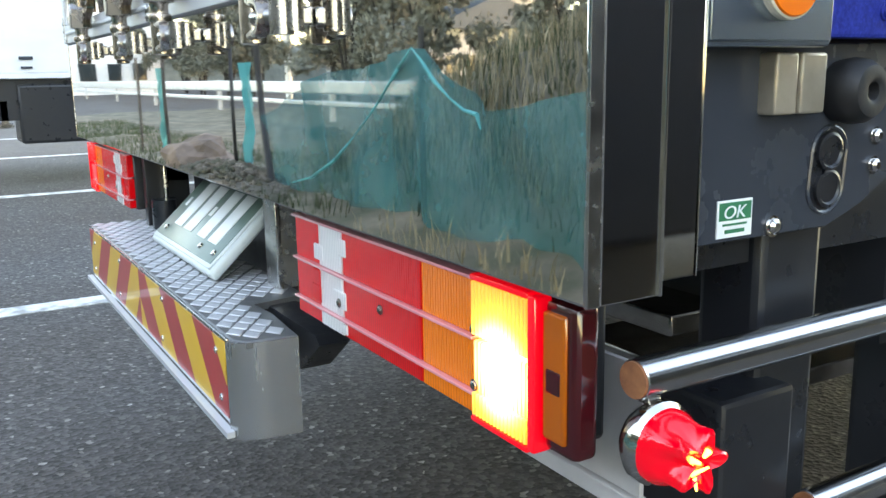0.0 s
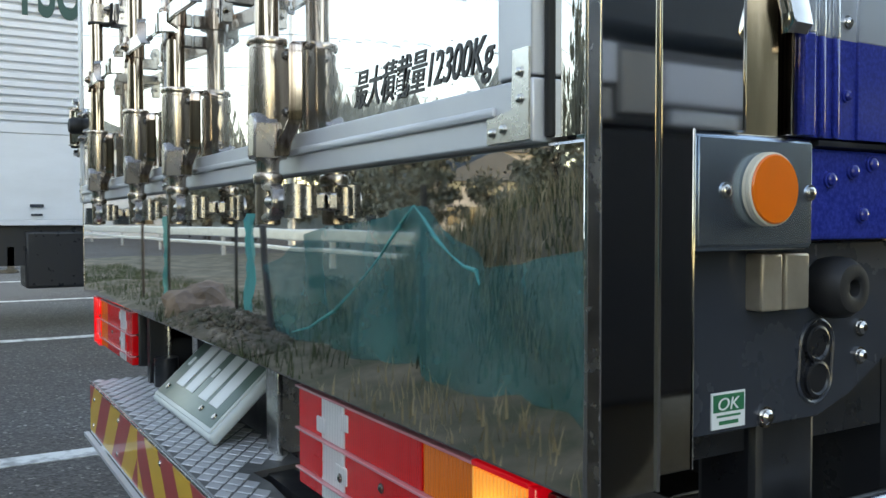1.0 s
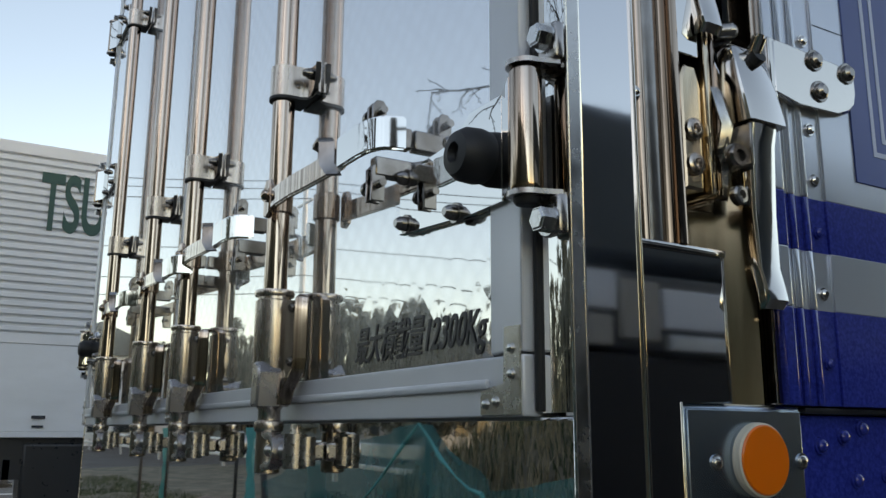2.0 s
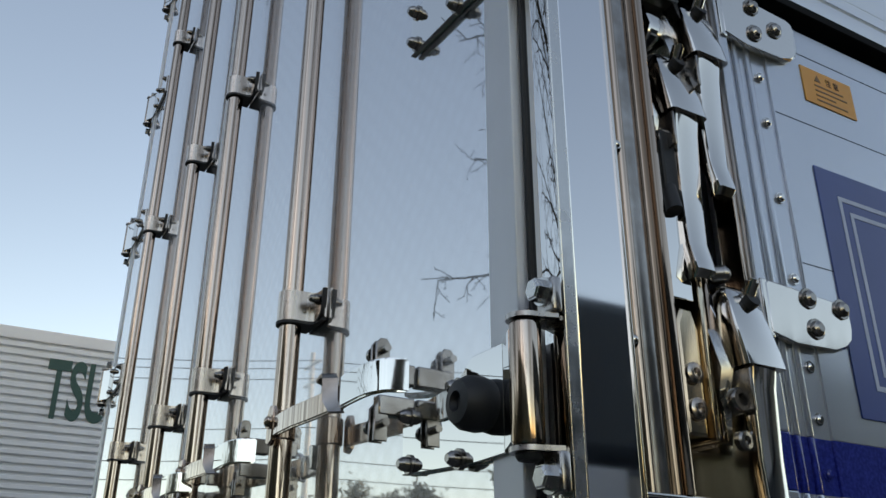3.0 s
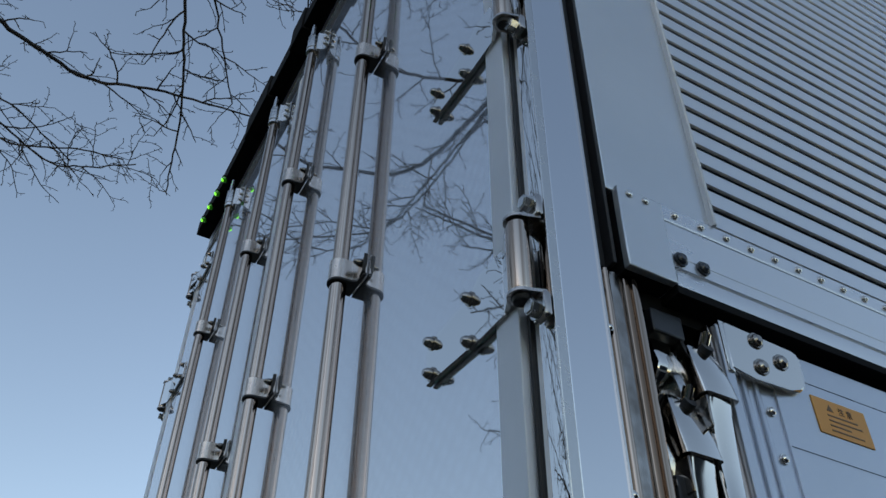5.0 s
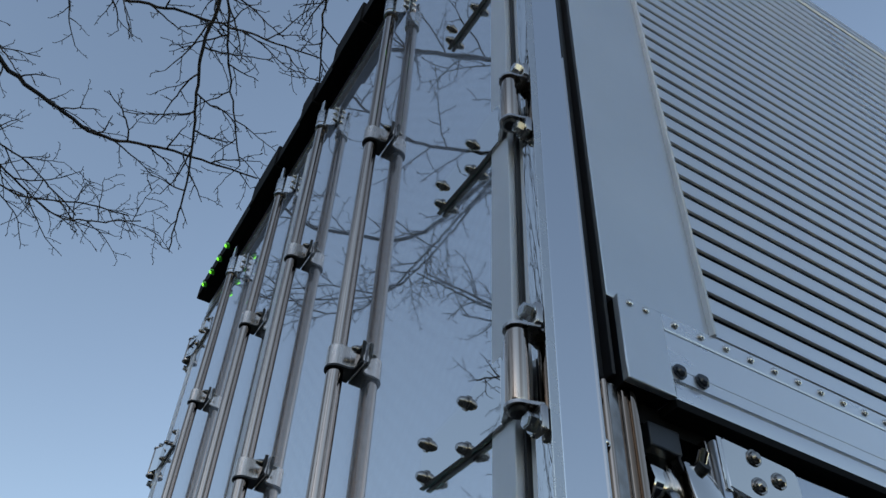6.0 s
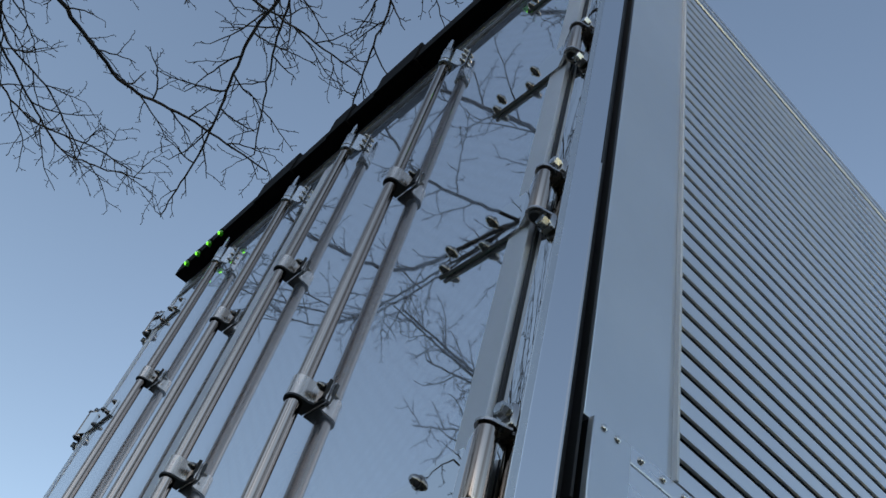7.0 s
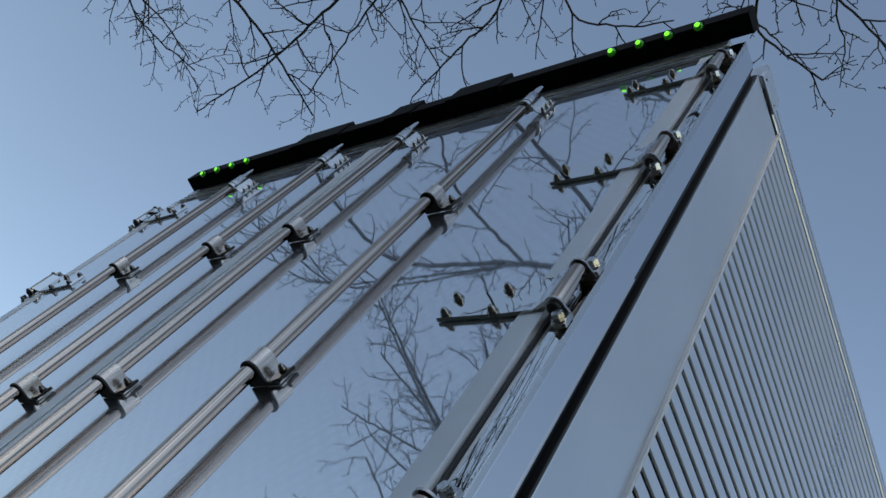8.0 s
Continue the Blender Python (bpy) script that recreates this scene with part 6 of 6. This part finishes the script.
# a second tree on the bank, whose limbs show in the doors
near = thing("bare_tree", (-2.3, -5.4, 0), "leafless tree with low dense branches on the bank", "tree")
tv, tf = [], []
limb(tv, tf, [Vector((0.1, -0.1, 1.0)), Vector((0.05, 0, 2.2)), Vector((-0.1, 0.1, 3.4)), Vector((-0.1, 0.3, 4.8)), Vector((0.0, 0.5, 6.4))], [0.17, 0.14, 0.12, 0.09, 0.05], 12)
me = bpy.data.meshes.new("trunk")
me.from_pydata(tv, [], tf)
me.materials.append(bark)
put("trunk", me, near, (-2.3, -5.4, 0))
out = []
for tip in ((-4.6, -2.5, 3.5), (-4.0, -3.0, 3.1), (-3.7, -2.8, 3.9), (-4.7, -2.9, 4.7), (-3.6, -2.5, 4.9), (-3.9, -2.2, 5.8), (-4.4, -2.1, 6.6), (-3.2, -2.0, 6.5), (-3.0, -2.5, 7.5), (-5.1, -3.0, 6.2), (-5.2, -2.4, 7.4), (-2.6, -1.9, 7.1), (-4.9, -3.6, 8.4), (-3.4, -3.4, 4.4), (-0.8, -4.6, 5.0), (-3.9, -2.6, 5.3), (-2.9, -2.2, 5.8), (-2.9, -2.6, 2.9), (-3.2, -2.7, 3.4), (-2.7, -2.4, 4.0), (-3.0, -2.6, 4.6), (-2.6, -2.3, 5.2), (-3.3, -2.7, 2.5)):
    a, b = Vector((-2.4, -5.2, 4.4 if tip[2] > 5.2 else 2.9)), Vector(tip)
    n = b - a
    limb_of(out, [a, a + n * 0.3 + Vector((r.gauss(0, 0.12), r.gauss(0, 0.12), 0.25 + r.gauss(0, 0.15))), a + n * 0.65 + Vector((r.gauss(0, 0.2), r.gauss(0, 0.2), 0.25)), b], 0.045 if tip[2] > 6.2 else 0.026, 0.007, r, behind, 0.7)
leave(out, near)


# more bare trees stand along the bank behind, clear of the truck
for x, y, turn, size in ((5.0, -6.5, 165, 1.0), (9.0, -7.5, 215, 1.15), (3.6, -9.5, 120, 1.25), (12.5, -3.5, 250, 1.0)):
    m = Matrix.Translation((x, y, 0)) @ Matrix.Rotation(radians(turn), 4, "Z") @ Matrix.Scale(size, 4)
    copy_thing(bare, m)


def bush(name, at, size, count, seed, label, category="shrub"):
    """Evergreen clump: short stems under a crown of many small leaves, uneven at the rim."""
    q = random.Random(seed)
    ob = thing(name, at, label, category)
    sv, sf = [], []
    for k in range(5):
        a = q.uniform(0, 6.283)
        limb(sv, sf, [Vector(at), Vector(at) + Vector((0.15 * size[0] * math.cos(a), 0.15 * size[1] * math.sin(a), size[2] * 0.4)),
                      Vector(at) + Vector((0.35 * size[0] * math.cos(a), 0.35 * size[1] * math.sin(a), size[2] * 0.9))], [0.06, 0.045, 0.015], 6)
    m = bpy.data.meshes.new("trunk")
    m.from_pydata(sv, [], sf)
    m.materials.append(bark)
    put("trunk", m, ob)
    v, f = [], []
    clumps = [(Vector((q.gauss(0, 0.42) * size[0], q.gauss(0, 0.42) * size[1], size[2] * q.uniform(0.25, 1.05))), q.uniform(0.25, 0.6) * min(1.0, size[2] / 1.6)) for _ in range(26)]
    for _ in range(count):
        c, s = q.choice(clumps)
        p = Vector(at) + c + Vector((q.gauss(0, s * 0.5), q.gauss(0, s * 0.5), q.gauss(0, s * 0.4)))
        if p.z < at[2] + 0.05:
            continue
        e = Euler((q.random() * 6, q.random() * 6, q.random() * 6)).to_matrix()
        w = q.uniform(0.018, 0.038) * size[0]
        n = len(v)
        v += [(p + e @ Vector(o) * w)[:] for o in ((-1.4, 0, 0), (0, -0.6, 0.1), (1.4, 0, 0), (0, 0.6, 0.1))]
        f.append((n, n + 1, n + 2, n + 3))
    m = bpy.data.meshes.new("crown")
    m.from_pydata(v, [], f)
    m.materials.append(leafage)
    tagged(put("crown", m, ob), kind="stuff")


q = random.Random(8)
for k in range(30):
    x = -10.5 + 0.66 * k + q.uniform(-0.4, 0.4)
    d = q.uniform(2.4, 8.5)
    bush("shrub", (x, -1.75 - d, bank_z(x, d) - 0.05), (q.uniform(0.9, 1.5), q.uniform(0.8, 1.2), q.uniform(0.5, 1.0) if x > -2.0 else q.uniform(0.2, 0.34)), 3800, 30 + k, "dense brown-green hillside shrub")
for x, y in ((-2.75, -3.05), (-2.2, -3.0), (-1.6, -3.2)):
    bush("shrub", (x, y, bank_z(x, -1.75 - y) - 0.05), (0.5, 0.4, 1.0), 3000, round(70 - 10 * x), "dense brown-green hillside shrub")
for k in range(20):
    x = -58 + 2.45 * k + q.uniform(-1, 1)
    bush("far_tree", (x, -15 + q.uniform(-2, 2), 0), (3.0, 2.6, q.uniform(4.2, 6.0)), 5200, 80 + k, "distant dark evergreen tree", "tree")

# ---- far side: guard rail, wooded rise, low buildings, poles and wires ----
bm = B()
box(bm, -60, -13, -7.1, -7.03, 0.60, 0.88, 0.06)
box(bm, -60, -13, -7.12, -7.05, 0.34, 0.46, 0.03)
tagged(part("guard_rail", bm, galv, None), "galvanised grey road guard rail on low posts", "guard rail")
for k in range(6):
    bm = B()
    box(bm, -57 + 8 * k, -56.9 + 8 * k, -7.2, -7.1, 0, 0.9, 0.01)
    part("post", bm, galv, bpy.data.objects["guard_rail"])
verts, faces = [], []
for k in range(121):
    a = radians(50 + 62 * k / 120)
    for j in range(7):
        reach = 74 + 2.5 * j
        top = (4.6 + 2.2 * noise.noise((k * 0.13, 0, 0)) + 1.1 * noise.noise((k * 0.6, 3, j * 0.4))) * math.sin(math.pi * (0.05 + 0.9 * j / 6)) ** 0.5
        verts.append((-reach * math.sin(a), -reach * math.cos(a), top if 0 < j < 6 else -0.1))
for k in range(120):
    for j in range(6):
        n = 7 * k + j
        faces.append((n, n + 1, n + 8, n + 7))
me = bpy.data.meshes.new("far_woods")
me.from_pydata(verts, [], faces)
me.materials.append(leafage)
tagged(put("far_woods", me), "far wooded rise in grey-green", "woods", kind="stuff")


def house(at, size, wall_mat, roof_mat, label, floors=2):
    x, y, z = at
    w, d, h = size
    ob = thing("building", at, label, "building")
    b = B()
    box(b, x - w / 2, x + w / 2, y - d / 2, y + d / 2, z, z + h)
    part("wall", b, wall_mat, ob)
    b = B()
    sheet(b, [(y - d / 2 - 0.5, z + h), (y + d / 2 + 0.5, z + h), (y, z + h + d * 0.22)], "x", x - w / 2 - 0.5, x + w / 2 + 0.5)
    part("roof", b, roof_mat, ob)
    for fl in range(floors):
        for k in range(int(w / 3)):
            xx = x - w / 2 + 1.5 + 3 * k
            zz = z + 0.9 + fl * h / floors
            b = B()
            box(b, xx - 0.7, xx + 0.7, y + d / 2 - 0.05, y + d / 2 + 0.06, zz, zz + 1.1)
            part("window", b, glass, ob)
            b = B()
            box(b, x + w / 2 - 0.05, x + w / 2 + 0.06, y - d / 2 + 1 + k * d / 6, y - d / 2 + 2 + k * d / 6, zz, zz + 1.1)
            part("window", b, glass, ob)


house((-52, -30, 0), (16, 9, 3.6), wall_beige, slate, "pale two-storey building beyond the road")
house((-70, -9, 0), (18, 10, 6.0), dusty_white, slate, "pale two-storey building beyond the road")
house((-64, -38, 0), (20, 10, 6.5), wall_beige, slate, "beige building with a dark roof")
house((-90, 24, 0), (22, 12, 5.0), dusty_white, slate, "pale low building far behind")

POLES = ((-44.0, 8.0), (-37.0, -14.0), (-27.0, -36.0))
for x, y in POLES:
    pole = thing("utility_pole", (x, y, 0), "grey concrete utility pole with wires", "pole", "utility poles")
    bm = B()
    cyl(bm, (x, y, 0), (x, y, 13.2), 0.18, 12, 0.11)
    part("shaft", bm, galv, pole)
    for z in (11.7, 12.6):
        bm = B()
        box(bm, x - 0.9, x + 0.9, y - 0.05, y + 0.05, z - 0.05, z + 0.05)
        part("crossarm", bm, galv, pole)


def wire(a, b, sag):
    m = B()
    a, b = Vector(a), Vector(b)
    pts = [a.lerp(b, k / 24) - Vector((0, 0, sag * (1 - (2 * k / 24 - 1) ** 2))) for k in range(25)]
    for p, s in zip(pts, pts[1:]):
        cyl(m, p, s, 0.022, 5)
    tagged(part("overhead_wire", m, black, None), "thin black overhead wire", "wire", "overhead wires")


for z, dx in ((12.65, -0.8), (12.65, 0.7), (11.75, 0.8), (9.6, 0.15), (8.2, 0.15), (7.4, 0.15)):
    for (xa, ya), (xb, yb) in zip(POLES, POLES[1:]):
        wire((xa + dx, ya, z), (xb + dx, yb, z), 0.5)
